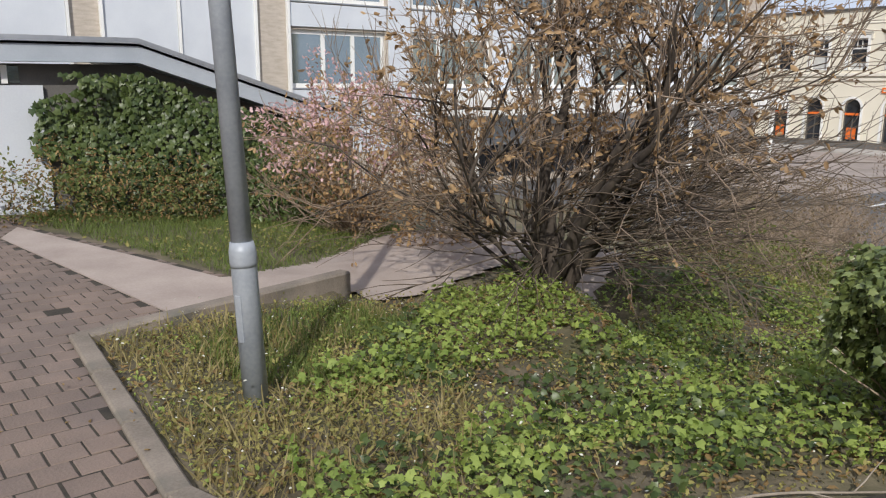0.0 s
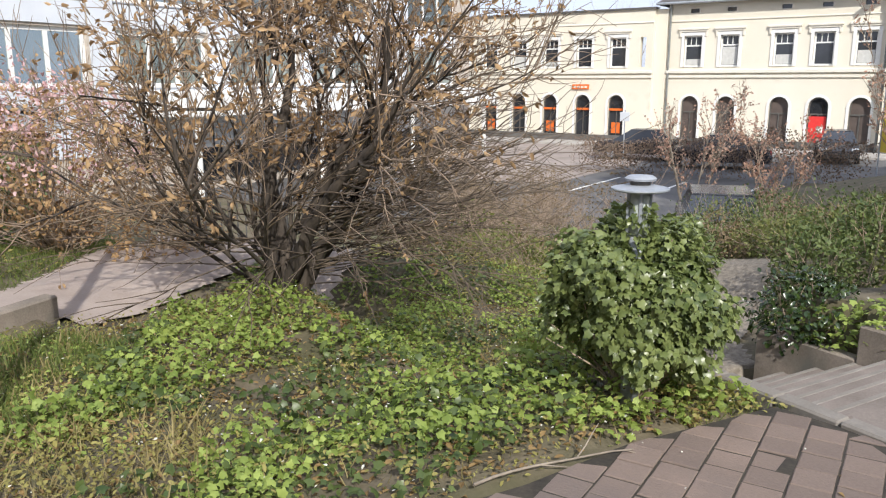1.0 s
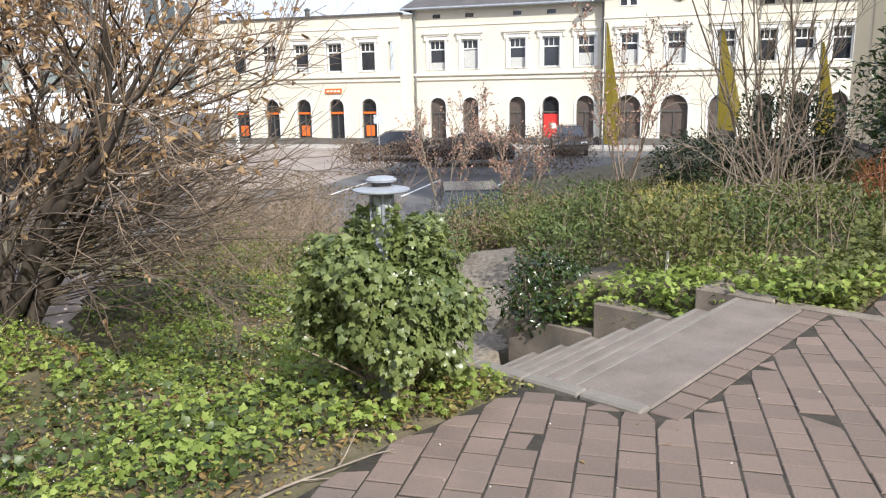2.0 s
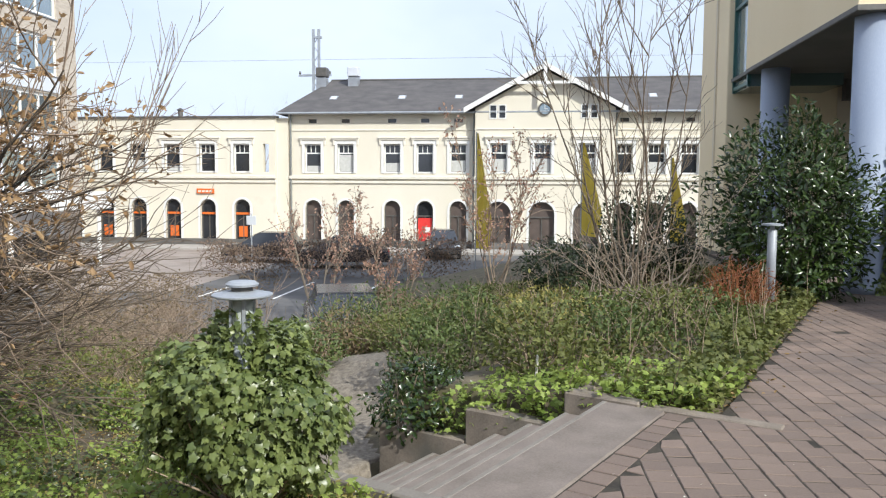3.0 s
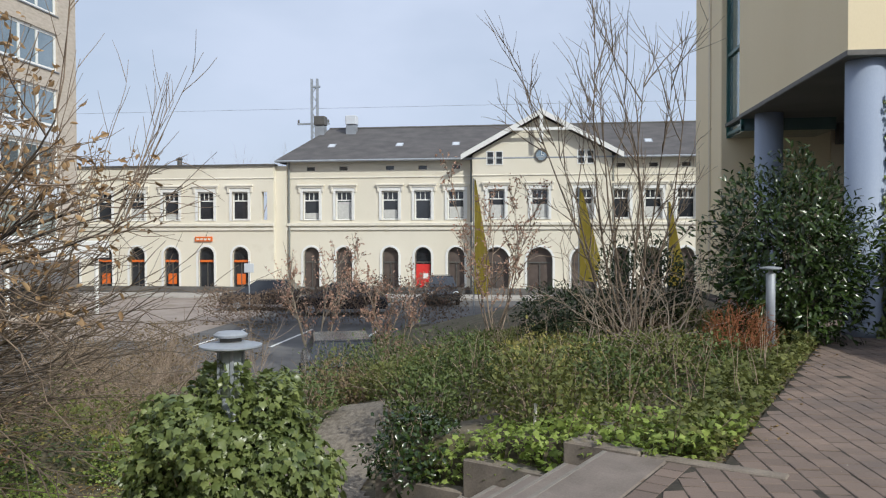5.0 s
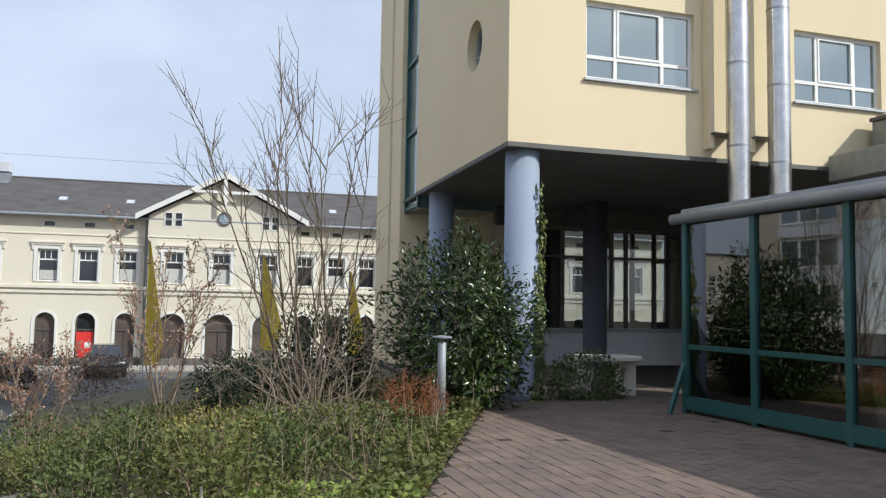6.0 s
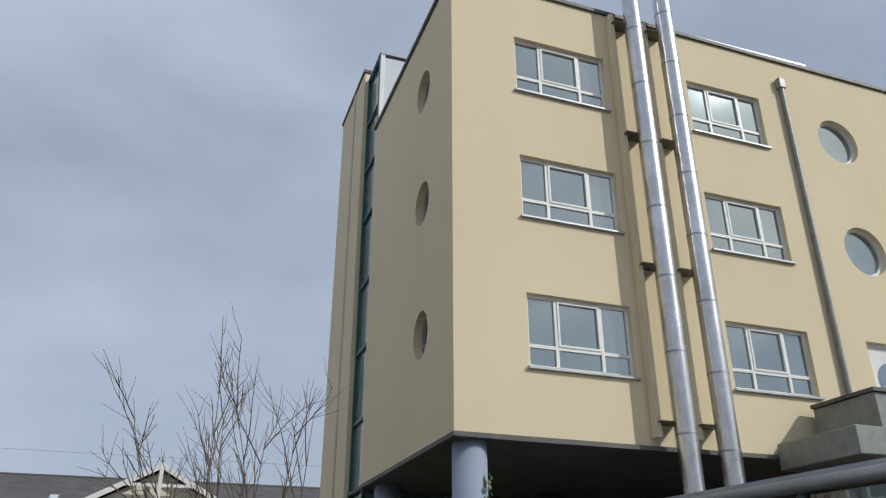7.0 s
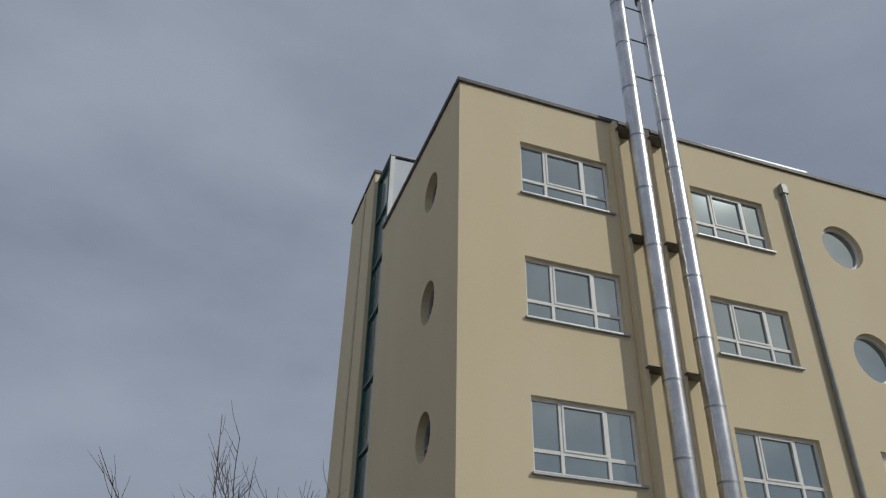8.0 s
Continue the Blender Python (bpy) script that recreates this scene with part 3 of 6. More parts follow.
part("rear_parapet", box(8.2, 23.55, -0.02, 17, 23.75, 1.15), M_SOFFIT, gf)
for x in (8.35, 8.75, 10.05, 11.35, 11.75, 13.05, 14.35, 15.6):
    part("rear_mullion", box(x, 23.6, 1.15, x + 0.13, 23.72, 4.28), M_DARKSTEEL, gf)
part("rear_rail", box(8.2, 23.61, 3.1, 17, 23.7, 3.2), M_DARKSTEEL, gf)
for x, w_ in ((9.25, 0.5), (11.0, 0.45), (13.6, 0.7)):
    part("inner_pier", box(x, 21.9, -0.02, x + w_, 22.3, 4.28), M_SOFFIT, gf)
part("lintel", box(7.2, 20.25, 3.78, 23.4, 20.5, 4.3), M_DARKSTEEL, gf)
# Wall added to close the far side and keep light out below.
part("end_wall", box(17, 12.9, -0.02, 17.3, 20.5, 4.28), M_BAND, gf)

# unseen plain range added to the south, for reflections and to block sky light
sr = empty("south_range", (0, 0, 0), "unseen plain cream range, added for reflections and to block sky light", "building")
SW = [(-12 + 3.1 * k, -12 + 3.1 * k + 1.7) for k in range(11)]
o = part("wall", wall_with_holes(0, 0, 0.4, [rect(a, 1.0, b, 2.7) for a, b in SW] + [rect(a, 4.0, b, 5.5) for a, b in SW], [(-14, -0.1), (22.5, -0.1), (22.5, 6.3), (-14, 6.3)]), M_RENDER, sr)
o.matrix_basis = pose(8.5, -9.0, 0, 0, 0, 180)
part("roof", box(-14, -15, 6.1, 22.5, -8.9, 6.35), M_ZINC, sr)
for a, b in SW:
    for z, h in ((1.0, 1.7), (4.0, 1.5)):
        window("court_window", b - a, h, pose(8.5 - a, -9.0, z, 0, 0, 180), "plain white window of the unseen added range", cols=(0.5, 0.5), low=0, group="court windows")

# glass pavilion with teal steel frame
PX, PT = 7.2, 2.95
gp = empty("glass_pavilion", pose(PX, 9.85, 0, 0, 0, 5.5) @ pose(-PX, -9.85, 0), "glass pavilion with teal steel frame and grey gutter", "pavilion")
MY = [11.3, 9.85, 8.3, 6.75, 5.2, 3.65, 2.1, 0.55]
for i, y in enumerate(MY):
    part("post", box(PX - 0.05, y - 0.05, 0, PX + 0.06, y + 0.05, PT, 0.006), M_TEAL, gp)
    part("inner_post", box(PX + 0.26, y - 0.32, 0.06, PX + 0.36, y - 0.22, PT), M_TEAL, gp)
    for z in (0.95, 1.9, 2.7):
        part("strut", box(PX + 0.02, y - 0.27, z, PX + 0.3, y - 0.22, z + 0.05), M_TEAL, gp)
for a, b in zip(MY, MY[1:]):
    part("bottom_rail", box(PX - 0.045, b + 0.05, 0.06, PX + 0.05, a - 0.05, 0.26), M_TEAL, gp)
    part("middle_rail", box(PX - 0.03, b + 0.05, 0.98, PX + 0.04, a - 0.05, 1.05), M_TEAL, gp)
    part("pane", box(PX, b + 0.04, 0.25, PX + 0.012, a - 0.04, PT - 0.05), G_PAV, gp)
bm = cyl((PX - 0.1, 11.5, PT + 0.05), (PX - 0.1, 0.3, PT + 0.05), 0.085, n=16)
part("gutter", bm, M_ZINC, gp, "rounded grey metal gutter", smooth=True)
part("roof", prism([(PX - 0.05, 0.3), (10.7, 0.3), (10.7, 11.35), (PX - 0.05, 11.35)], PT + 0.1, PT + 0.2), M_ZINC, gp)
part("end_pane", box(PX + 0.1, 11.28, 0.1, 10.4, 11.3, PT - 0.05), G_PAV, gp)
part("back_wall", box(10.4, 0.4, 0, 10.6, 11.25, PT), M_BAND, gp)
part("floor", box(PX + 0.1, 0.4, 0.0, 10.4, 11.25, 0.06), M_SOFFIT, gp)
for y in (10.4, 9.0, 7.4, 5.8):
    part("floor_edge", box(PX + 1.5, y - 0.4, 0.06, PX + 2.4, y + 0.4, 0.8, 0.02), M_DARKSTEEL, gp)
part("brace", box(-0.03, -0.03, 0, 0.03, 0.03, 0.85), M_TEAL, gp).matrix_basis = look((PX - 0.40, 11.2, 0.0), (PX - 0.03, 11.32, 0.75)) @ pose(0, 0, 0, 180, 0, 0)
for k, (x, y) in enumerate(((8.8, 8.9), (9.0, 8.3), (8.7, 7.6), (8.9, 7.3))):
    lm = new("ceiling_spot", None)
    lm.location = (x, y, 2.7)
    tagged(lm, "small warm ceiling spot lamp, switched on", "lamp", "ceiling spots")
    me_ = bpy.data.materials.get("warm_bulb")
    if not me_:
        me_ = bpy.data.materials.new("warm_bulb")
        me_.use_nodes = True
        pb = me_.node_tree.nodes["Principled BSDF"]
        pb.inputs["Emission Color"].default_value, pb.inputs["Emission Strength"].default_value = (1, 0.62, 0.3, 1), 9
    part("bulb", lathe([(0.012, 0), (0.032, 0.02), (0.016, 0.04)], 10), me_, lm)
    part("socket", cyl((0, 0, 0.038), (0, 0, 0.34), 0.015, n=8), M_DARKSTEEL, lm)
# zinc roof stepping up beside the facade
zr = empty("annex_roof", (0, 0, 0), "stepped zinc-clad roof of the annex", "roof")
part("lower_box", box(11.15, 10.9, 4.05, 19.5, YY - 0.03, 4.55, 0.02), M_RAINPIPE, zr)
part("upper_box", box(12.2, 11.3, 4.55, 19.5, YY - 0.03, 5.3, 0.02), M_RAINPIPE, zr)
for k in range(9):
    part("seam", box(12.6 + 0.75 * k, 11.28, 4.56, 12.63 + 0.75 * k, 11.32, 5.3), M_GREY, zr)
# Support wall added under the annex, in the undercroft's shade-dark grey.
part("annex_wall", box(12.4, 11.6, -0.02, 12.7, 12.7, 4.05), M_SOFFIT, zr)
part("edge_strip", box(12.15, 11.25, 5.3, 19.5, YY - 0.03, 5.37), M_DARKSTEEL, zr)
tagged(link("stone_bench", box(6.35, 13.35, 0.62, 7.5, 14.0, 0.72, 0.02), M_STONE), "pale stone slab on a low pier", "slab")
tagged(link("pier", box(7.25, 13.5, -0.02, 7.45, 13.95, 0.62, 0.01), M_STONE), "short pale pier under a stone slab", "pier")
tagged(link("pier", box(6.4, 13.5, -0.02, 6.6, 13.95, 0.62, 0.01), M_STONE), "short pale pier under a stone slab", "pier")


# ---- old station building across the street ----
SB = STREET + 0.13
st = empty("station_building", (0, 0, 0), "old two-storey cream rendered station building with slate roof", "building")


def trim(x0, x1, y, z0, z1, out, parent, mt=M_STONE, name="cornice"):
    return part(name, box(x0, y - out, z0, x1, y + 0.02, z1, 0.015), mt, parent)


LWX = [-31.1, -28.95, -26.78, -24.64, -22.42, -20.18, -18.01]
MWX = [-13.71, -11.69, -8.86, -6.89, -4.91]
GWX = [-2.5, 0.0, 2.52]
RWX = [4.62, 6.45, 8.27, 10.1, 12.0, 14.0, 16.0, 18.0, 20.0, 22.0, 24.0, 26.0]


def station_wall(name, x0, x1, y, z1, wins, arches, extra=(), outline=None):
    holes = [rect(x - 0.5, 2.49, x + 0.5, 4.21) for x in wins]
    holes += [arch(x - w / 2, SB, x + w / 2, zt) for x, w, zt in arches]
    holes += list(extra)
    out = outline or [(x0, SB - 0.15), (x1, SB - 0.15), (x1, z1), (x0, z1)]
    o = part(name, wall_with_holes(0, 0, 0.4, holes, out), M_STATION, st)
    o.matrix_basis = Matrix.Translation((0, y, 0))


def station_window(x, y, k):
    e = window("station_window", 1.0, 1.72, Matrix.Translation((x - 0.5, y, 2.49)), "tall white framed upper window with transom", cols=(1.0,), low=0.68,
               wide=0.08, pane=M_DARKGLASS, sill=False, group="station windows", depth=0.16)
    r = random.Random(k)
    if r.random() < 0.5:
        part("blind", box(0.1, 0.175, 0.1, 0.9, 0.185, 0.3 + r.random() * 0.8), M_CURTAIN, e, "pale half-drawn blind")
    for x_ in (0.34, 0.62):
        part("glazing_bar", box(x_ - 0.02, 0.15, 1.21, x_ + 0.02, 0.2, 1.64), M_WHITE, e)
    part("surround", ring(rect(-0.16, -0.02, 1.16, 1.9), rect(0, 0, 1.0, 1.72), -0.05, 0.05), M_WHITE, e)
    part("hood", box(-0.34, -0.16, 2.02, 1.34, 0.02, 2.14, 0.02), M_STONE, e)
    part("hood_lip", box(-0.3, -0.10, 1.93, 1.3, 0.02, 2.02), M_STONE, e)
    for s in (-0.28, 1.16):
        part("console", box(s, -0.09, 1.66, s + 0.12, 0.02, 1.93, 0.01), M_STONE, e)


def station_arch(x, w, zt, y, k, style):
    e = empty("arched_door", (x, y, SB), "dark arched glazed doorway in cream wall", "door", "arched doors")
    h = zt - SB
    a, b = arch(-w / 2, 0, w / 2, h), arch(-w / 2 + 0.07, 0.05, w / 2 - 0.07, h - 0.07)
    part("door_frame", ring(a, b, 0.2, 0.28), M_DARKSTEEL, e)
    part("pane", plate(arch(-w / 2 + 0.05, 0.03, w / 2 - 0.05, h - 0.05), 0.25), M_DARKGLASS if style else M_BROWNDOOR, e)
    part("surround", ring(arch(-w / 2 - 0.13, -0.02, w / 2 + 0.13, h + 0.13), a, -0.04, 0.03), M_WHITE, e)
    part("rail", box(-w / 2 + 0.05, 0.19, h - 0.95, w / 2 - 0.05, 0.24, h - 0.87), M_DARKSTEEL, e)
    part("mullion", box(-0.03, 0.195, 0.04, 0.03, 0.24, h - 0.9), M_DARKSTEEL, e)
    if style == "orange":
        part("sign_band", box(-w / 2 + 0.06, 0.14, h - 0.93, w / 2 - 0.06, 0.18, h - 0.80), M_ORANGE, e, "orange sign band")
        if k % 2 == 0:
            part("poster", box(-0.3, 0.20, 0.5, 0.25, 0.22, 1.15), M_ORANGE, e, "orange poster")
    if style == "red":
        part("poster", box(-w / 2 + 0.08, 0.14, 0.25, w / 2 - 0.08, 0.17, 1.75), M_RED, e, "red door poster")
        part("poster_field", box(0.0, 0.13, 0.9, 0.3, 0.139, 1.2), M_WHITE, e, "white bars")


LY, MYS, GY = 45.55, 46.0, 45.45
station_wall("left_wing", -33, -15.9, LY, 5.75, LWX, [(x, 1.0, 0.87) for x in LWX], [rect(-16.65, 2.5, -16.3, 4.2)])
station_wall("main_wall", -15.2, 28, MYS, 6.05, MWX + RWX, [(x, 1.0, 0.85) for x in MWX + RWX],
             [rect(x - 0.25, 5.45, x + 0.25, 5.68) for x in MWX + RWX])
gx0, gx1 = -3.88, 4.06
gmid = (gx0 + gx1) / 2
station_wall("gable_wall", gx0, gx1, GY, 6.1, GWX, [(x, 1.46, 0.86) for x in GWX],
             [rect(x - 0.17, 5.66, x + 0.17, 6.36) for x in (-2.85, -2.33, 2.35, 2.87)] + [ellipse(gmid, 6.15, 0.32, 0.32, 20)],
             [(gx0, SB - 0.15), (gx1, SB - 0.15), (gx1, 6.2), (gmid, 8.35), (gx0, 6.2)])
for sx in (gx0, gx1 - 0.3):
    part("return_wall", box(sx, GY + 0.4, SB, sx + 0.3, MYS + 0.02, 6.1), M_STATION, st)
part("return_wall", box(-15.95, LY + 0.35, SB, -15.2, MYS + 0.4, 5.75), M_STATION, st)
part("end_wall", box(-15.2, MYS + 0.4, SB, -14.9, MYS + 9, 6.0), M_STATION, st)
for x0, x1, y in ((-33, -15.86, LY), (-15.2, gx0, MYS), (gx0 - 0.04, gx1 + 0.04, GY), (gx1, 28, MYS)):
    trim(x0, x1, y, 1.86, 2.02, 0.09, st)
    trim(x0, x1, y, 2.12, 2.30, 0.16, st)
    trim(x0, x1, y, 4.98, 5.06, 0.05, st)
    part("plinth", box(x0, y - 0.05, SB - 0.15, x1, y - 0.002, SB + 0.38), M_PLINTH, st, "dark stone plinth")
part("parapet_edge", box(-33.1, LY - 0.12, 5.75, -15.8, LY + 0.5, 5.86), M_DARKSTEEL, st, "dark parapet edge")
part("flat_roof", box(-33, LY + 0.4, 5.3, -15.2, 56, 5.6), M_ZINC, st)
for x in MWX + RWX:
    e = empty("attic_window", (x, MYS, 5.45), "tiny dark attic window under the eaves", "window", "attic windows")
    part("pane", box(-0.25, 0.12, 0, 0.25, 0.14, 0.23), M_DARKGLASS, e)
    part("surround", ring(rect(-0.31, -0.06, 0.31, 0.29), rect(-0.25, 0, 0.25, 0.23), -0.02, 0.05), M_STONE, e)
for x in (-2.85, -2.33, 2.35, 2.87):
    e = empty("attic_window", (x, GY, 5.66), "narrow dark gable window", "window", "gable windows")
    part("pane", box(-0.17, 0.12, 0, 0.17, 0.14, 0.7), M_DARKGLASS, e)
    part("surround", ring(rect(-0.23, -0.06, 0.23, 0.76), rect(-0.17, 0, 0.17, 0.7), -0.03, 0.05), M_WHITE, e)
e = empty("station_clock", (gmid, GY, 6.15), "round clock with grey rim on the gable", "clock")
part("rim", ring(ellipse(0, 0, 0.38, 0.38, 24), ellipse(0, 0, 0.3, 0.3, 24), -0.08, 0.08), M_DARKSTEEL, e)
part("dial", plate(ellipse(0, 0, 0.31, 0.31, 24), 0.0), M_PANE, e)
part("pointer", box(-0.012, -0.03, 0, 0.012, -0.012, 0.24), M_WHITE, e)
part("pointer", box(0, -0.03, -0.012, 0.17, -0.012, 0.012), M_WHITE, e)
for i, x in enumerate(LWX + MWX + GWX + RWX):
    station_window(x, LY if i < 7 else GY if 12 <= i < 15 else MYS, i)
for i, x in enumerate(LWX):
    station_arch(x, 1.0, 0.87, LY, i, "orange")
for i, x in enumerate(MWX + RWX):
    station_arch(x, 1.0, 0.85, MYS, i, "red" if i == 3 else "")
for i, x in enumerate(GWX):
    station_arch(x, 1.46, 0.86, GY, i, "")


def slope(x0, x1, ya, za, yb, zb, t=0.14):
    bm = bmesh.new()
    vs = [bm.verts.new(p) for p in ((x0, ya, za), (x1, ya, za), (x1, yb, zb), (x0, yb, zb), (x0, ya, za + t), (x1, ya, za + t), (x1, yb, zb + t), (x0, yb, zb + t))]
    for f in ((0, 3, 2, 1), (4, 5, 6, 7), (0, 1, 5, 4), (1, 2, 6, 5), (2, 3, 7, 6), (3, 0, 4, 7)):
        bm.faces.new([vs[i] for i in f])
    return bm


bm = bmesh.new()
ry0, ry1, rz0, rz1 = MYS - 0.45, 56.4, 5.95, 8.5
cs = [(-15.75, ry0, rz0), (28.3, ry0, rz0), (28.3, ry1, rz0), (-15.75, ry1, rz0), (-13.9, 51.0, rz1), (28.3, 51.0, rz1)]
lo = [bm.verts.new(p) for p in cs]
hi = [bm.verts.new((p[0], p[1], p[2] + 0.14)) for p in cs]
for f in ((0, 1, 5, 4), (2, 3, 4, 5), (3, 0, 4)):
    bm.faces.new([hi[i] for i in f])
    bm.faces.new([lo[i] for i in f][::-1])
for i, j in ((0, 1), (2, 3), (3, 0)):
    bm.faces.new((lo[i], lo[j], hi[j], hi[i]))
part("roof", bm, M_SLATE, st, "dark slate roof with a hipped end")
part("eaves_gutter", cyl((-15.8, MYS - 0.5, 6.0), (28.3, MYS - 0.5, 6.0), 0.07, n=8), M_GREY, st)
part("ridge", cyl((-13.9, 51.0, 8.64), (28.3, 51.0, 8.64), 0.08, n=8), M_DARKSTEEL, st)
bm = bmesh.new()
for s in (-1, 1):
    ex = gmid + s * 4.55
    a = [bm.verts.new(p) for p in ((gmid, GY - 0.5, 8.55), (ex, GY - 0.5, 6.05), (ex, 51.0, 6.05), (gmid, 51.0, 8.55))]
    b = [bm.verts.new(v.co + Vector((0, 0, 0.13))) for v in a]
    for f in (a[::-1], b, (a[0], a[1], b[1], b[0]), (a[1], a[2], b[2], b[1]), (a[2], a[3], b[3], b[2])):
        bm.faces.new(f)
part("gable_roof", bm, M_SLATE, st, "dark slate gable roof")
for s in (-1, 1):
    ex = gmid + s * 4.6
    bm = bmesh.new()
    a = [bm.verts.new(p) for p in ((gmid, GY - 0.56, 8.42), (ex, GY - 0.56, 5.9), (ex, GY - 0.56, 6.2), (gmid, GY - 0.56, 8.72))]
    b = [bm.verts.new(v.co + Vector((0, 0.06, 0))) for v in a]
    for f in (a[::-1], b, (a[0], a[1], b[1], b[0]), (a[1], a[2], b[2], b[1]), (a[2], a[3], b[3], b[2]), (a[3], a[0], b[0], b[3])):
        bm.faces.new(f)
    part("bargeboard", bm, M_WHITE, st, "white gable board")
part("collar_tie", box(gmid - 1.75, GY - 0.55, 7.5, gmid + 1.75, GY - 0.49, 7.66), M_WHITE, st)
part("king_post", box(gmid - 0.1, GY - 0.6, 6.75, gmid + 0.1, GY - 0.5, 8.75), M_WHITE, st)
part("finial", lathe([(0.05, 8.7), (0.09, 8.85), (0.03, 9.0), (0.02, 9.3)], 10, at=(gmid, GY - 0.55, 0)), M_GREY, st)
for x in (-12.9, -8.6, -5.1, 6.4, 9.5):
    e = empty("roof_light", pose(x, 47.9, 6.97, 27, 0, 0), "small pale roof light in slate roof", "roof light", "roof lights")
    part("frame", box(-0.24, -0.3, 0.13, 0.24, 0.3, 0.22, 0.02), M_ZINC, e)
    part("pane", box(-0.18, -0.24, 0.221, 0.18, 0.24, 0.228), M_PANEL, e)
for x, mt in ((-14.3, M_DARKSTEEL), (-12.2, M_PANEL)):
    e = empty("chimney", (x, 50.2, 7.9), "square metal-clad roof chimney", "chimney", "chimneys")
    part("stack", box(-0.32, -0.32, 0, 0.32, 0.32, 0.8), M_ZINC, e)
    part("cowl", box(-0.36, -0.36, 0.86, 0.36, 0.36, 1.45, 0.03), mt, e)
    for sx in (-0.28, 0.24):
        part("stay", box(sx, -0.3, 0.8, sx + 0.04, -0.26, 0.87), M_ZINC, e)
for x_, y_ in ((gx0 - 0.12, MYS - 0.1), (gx1 + 0.12, MYS - 0.1), (-15.05, MYS - 0.1)):
    part("rain_pipe", cyl((x_, y_, SB), (x_, y_, 5.95), 0.06, n=10), M_RAINPIPE, st)
e = empty("roof_dome", (-17.6, 49.0, 5.6), "small white domed roof light on the flat roof", "roof light")
part("kerb", box(-0.7, -0.7, 0, 0.7, 0.7, 0.25), M_ZINC, e)
part("dome", lathe([(0.65, 0.25), (0.6, 0.42), (0.4, 0.56), (0.12, 0.62)], 20), M_PANEL, e, smooth=True)
e = empty("vent_stack", (-23.5, 49.0, 5.6), "thin dark vent stack on the flat roof", "vent")
part("pipe", cyl((0, 0, 0), (0, 0, 0.95), 0.16, n=12), M_DARKSTEEL, e)
part("cowl", lathe([(0.2, 0.95), (0.24, 1.0), (0.05, 1.12)], 14), M_DARKSTEEL, e)
# sign panel and post at the street
e = empty("shop_sign", (-20.3, LY - 0.02, 1.2), "orange shop sign above arched door", "sign")
part("panel", box(-0.55, -0.08, 0, 0.55, 0, 0.3, 0.01), M_ORANGE, e)
for k in range(4):
    part("lettering", box(-0.45 + 0.24 * k, -0.09, 0.08, -0.28 + 0.24 * k, -0.081, 0.2), M_STONE, e)

# catenary mast behind
e = empty("catenary_mast", (-17.6, 60, STREET), "grey lattice railway mast with cross arm", "mast")
for sx in (-0.22, 0.22):
    part("leg", box(sx - 0.09, -0.09, 0, sx + 0.09, 0.09, 15.9), M_GREY, e)
for k in range(22):
    z0 = 0.7 * k
    s = 1 if k % 2 else -1
    part("lacing", cyl((-0.22 * s, 0, z0), (0.22 * s, 0, z0 + 0.7), 0.035, n=6), M_GREY, e)
part("cross_arm", box(-1.4, -0.07, 12.3, 1.2, 0.07, 12.45), M_GREY, e)
part("head", box(-0.3, -0.1, 15.2, 0.45, 0.1, 15.35), M_GREY, e)
for sx in (-1.3, 1.1):
    part("insulator", lathe([(0.05, 12.45), (0.09, 12.55), (0.05, 12.7)], 8, at=(sx, 0, 0)), M_DARKSTEEL, e)
tagged(link("overhead_wire", cyl((-70, 60, 11.6), (60, 60, 11.4), 0.009, n=5), M_DARKSTEEL), "thin overhead railway wire", "wire", kind="structure")

# ---- brick building to the west ----
wb = empty("brick_building", (0, 0, 0), "tall sand-coloured brick building with white windows", "building")
BX = -22.0
SILLS = [1.45, 4.0, 6.55, 9.1, 11.65]
groups = [(10.5, 13.9), (14.9, 18.3), (19.3, 22.7), (23.7, 27.1), (29.9, 33.8)]
holes = []
for a, b in groups:
    for z in SILLS:
        holes.append(rect(a, z, b, z + 1.72))
o = part("brick_wall", wall_with_holes(0, 0, 0.4, holes, [(-14, STREET - 0.1), (35.2, STREET - 0.1), (35.2, 15), (-14, 15)]), M_BRICKW, wb)
o.matrix_basis = pose(BX, 0, 0, 0, 0, 90)
part("north_wall", box(BX - 14, 34.8, STREET, BX - 0.4, 35.2, 15), M_BRICKW, wb)
part("roof", box(BX - 14, -14, 15, BX + 0.1, 35.3, 15.2), M_DARKSTEEL, wb)
for a, b in groups:
    for z in SILLS:
        n = 3
        window("brick_building_window", b - a, 1.72, pose(BX, a, z, 0, 0, 90), "three-part white window in sand-coloured brick", cols=(1 / 3,) * 3, low=0, wide=0.13, pane=M_PANE, group="brick building windows")
for y0, y1 in ((-3.4, -1.3), (-1.2, 0.9), (1.0, 2.6), (2.7, 4.4), (5.3, 7.2), (7.3, 9.4)):
    for z0, z1 in ((-0.6, 3.9), (4.1, 8.0)):
        part("facade_panel", box(BX + 0.005, y0, z0, BX + 0.06, y1, z1, 0.01), M_PANEL, wb, "white facade panel")
    part("panel_strip", box(BX + 0.01, y1 + 0.005, -0.6, BX + 0.12, y1 + 0.075, 8.0), M_WHITE, wb)
for y in (5.2, 9.4, 10.42):
    part("panel_strip", box(BX + 0.01, y, -0.6, BX + 0.14, y + 0.08, 8.0), M_WHITE, wb)
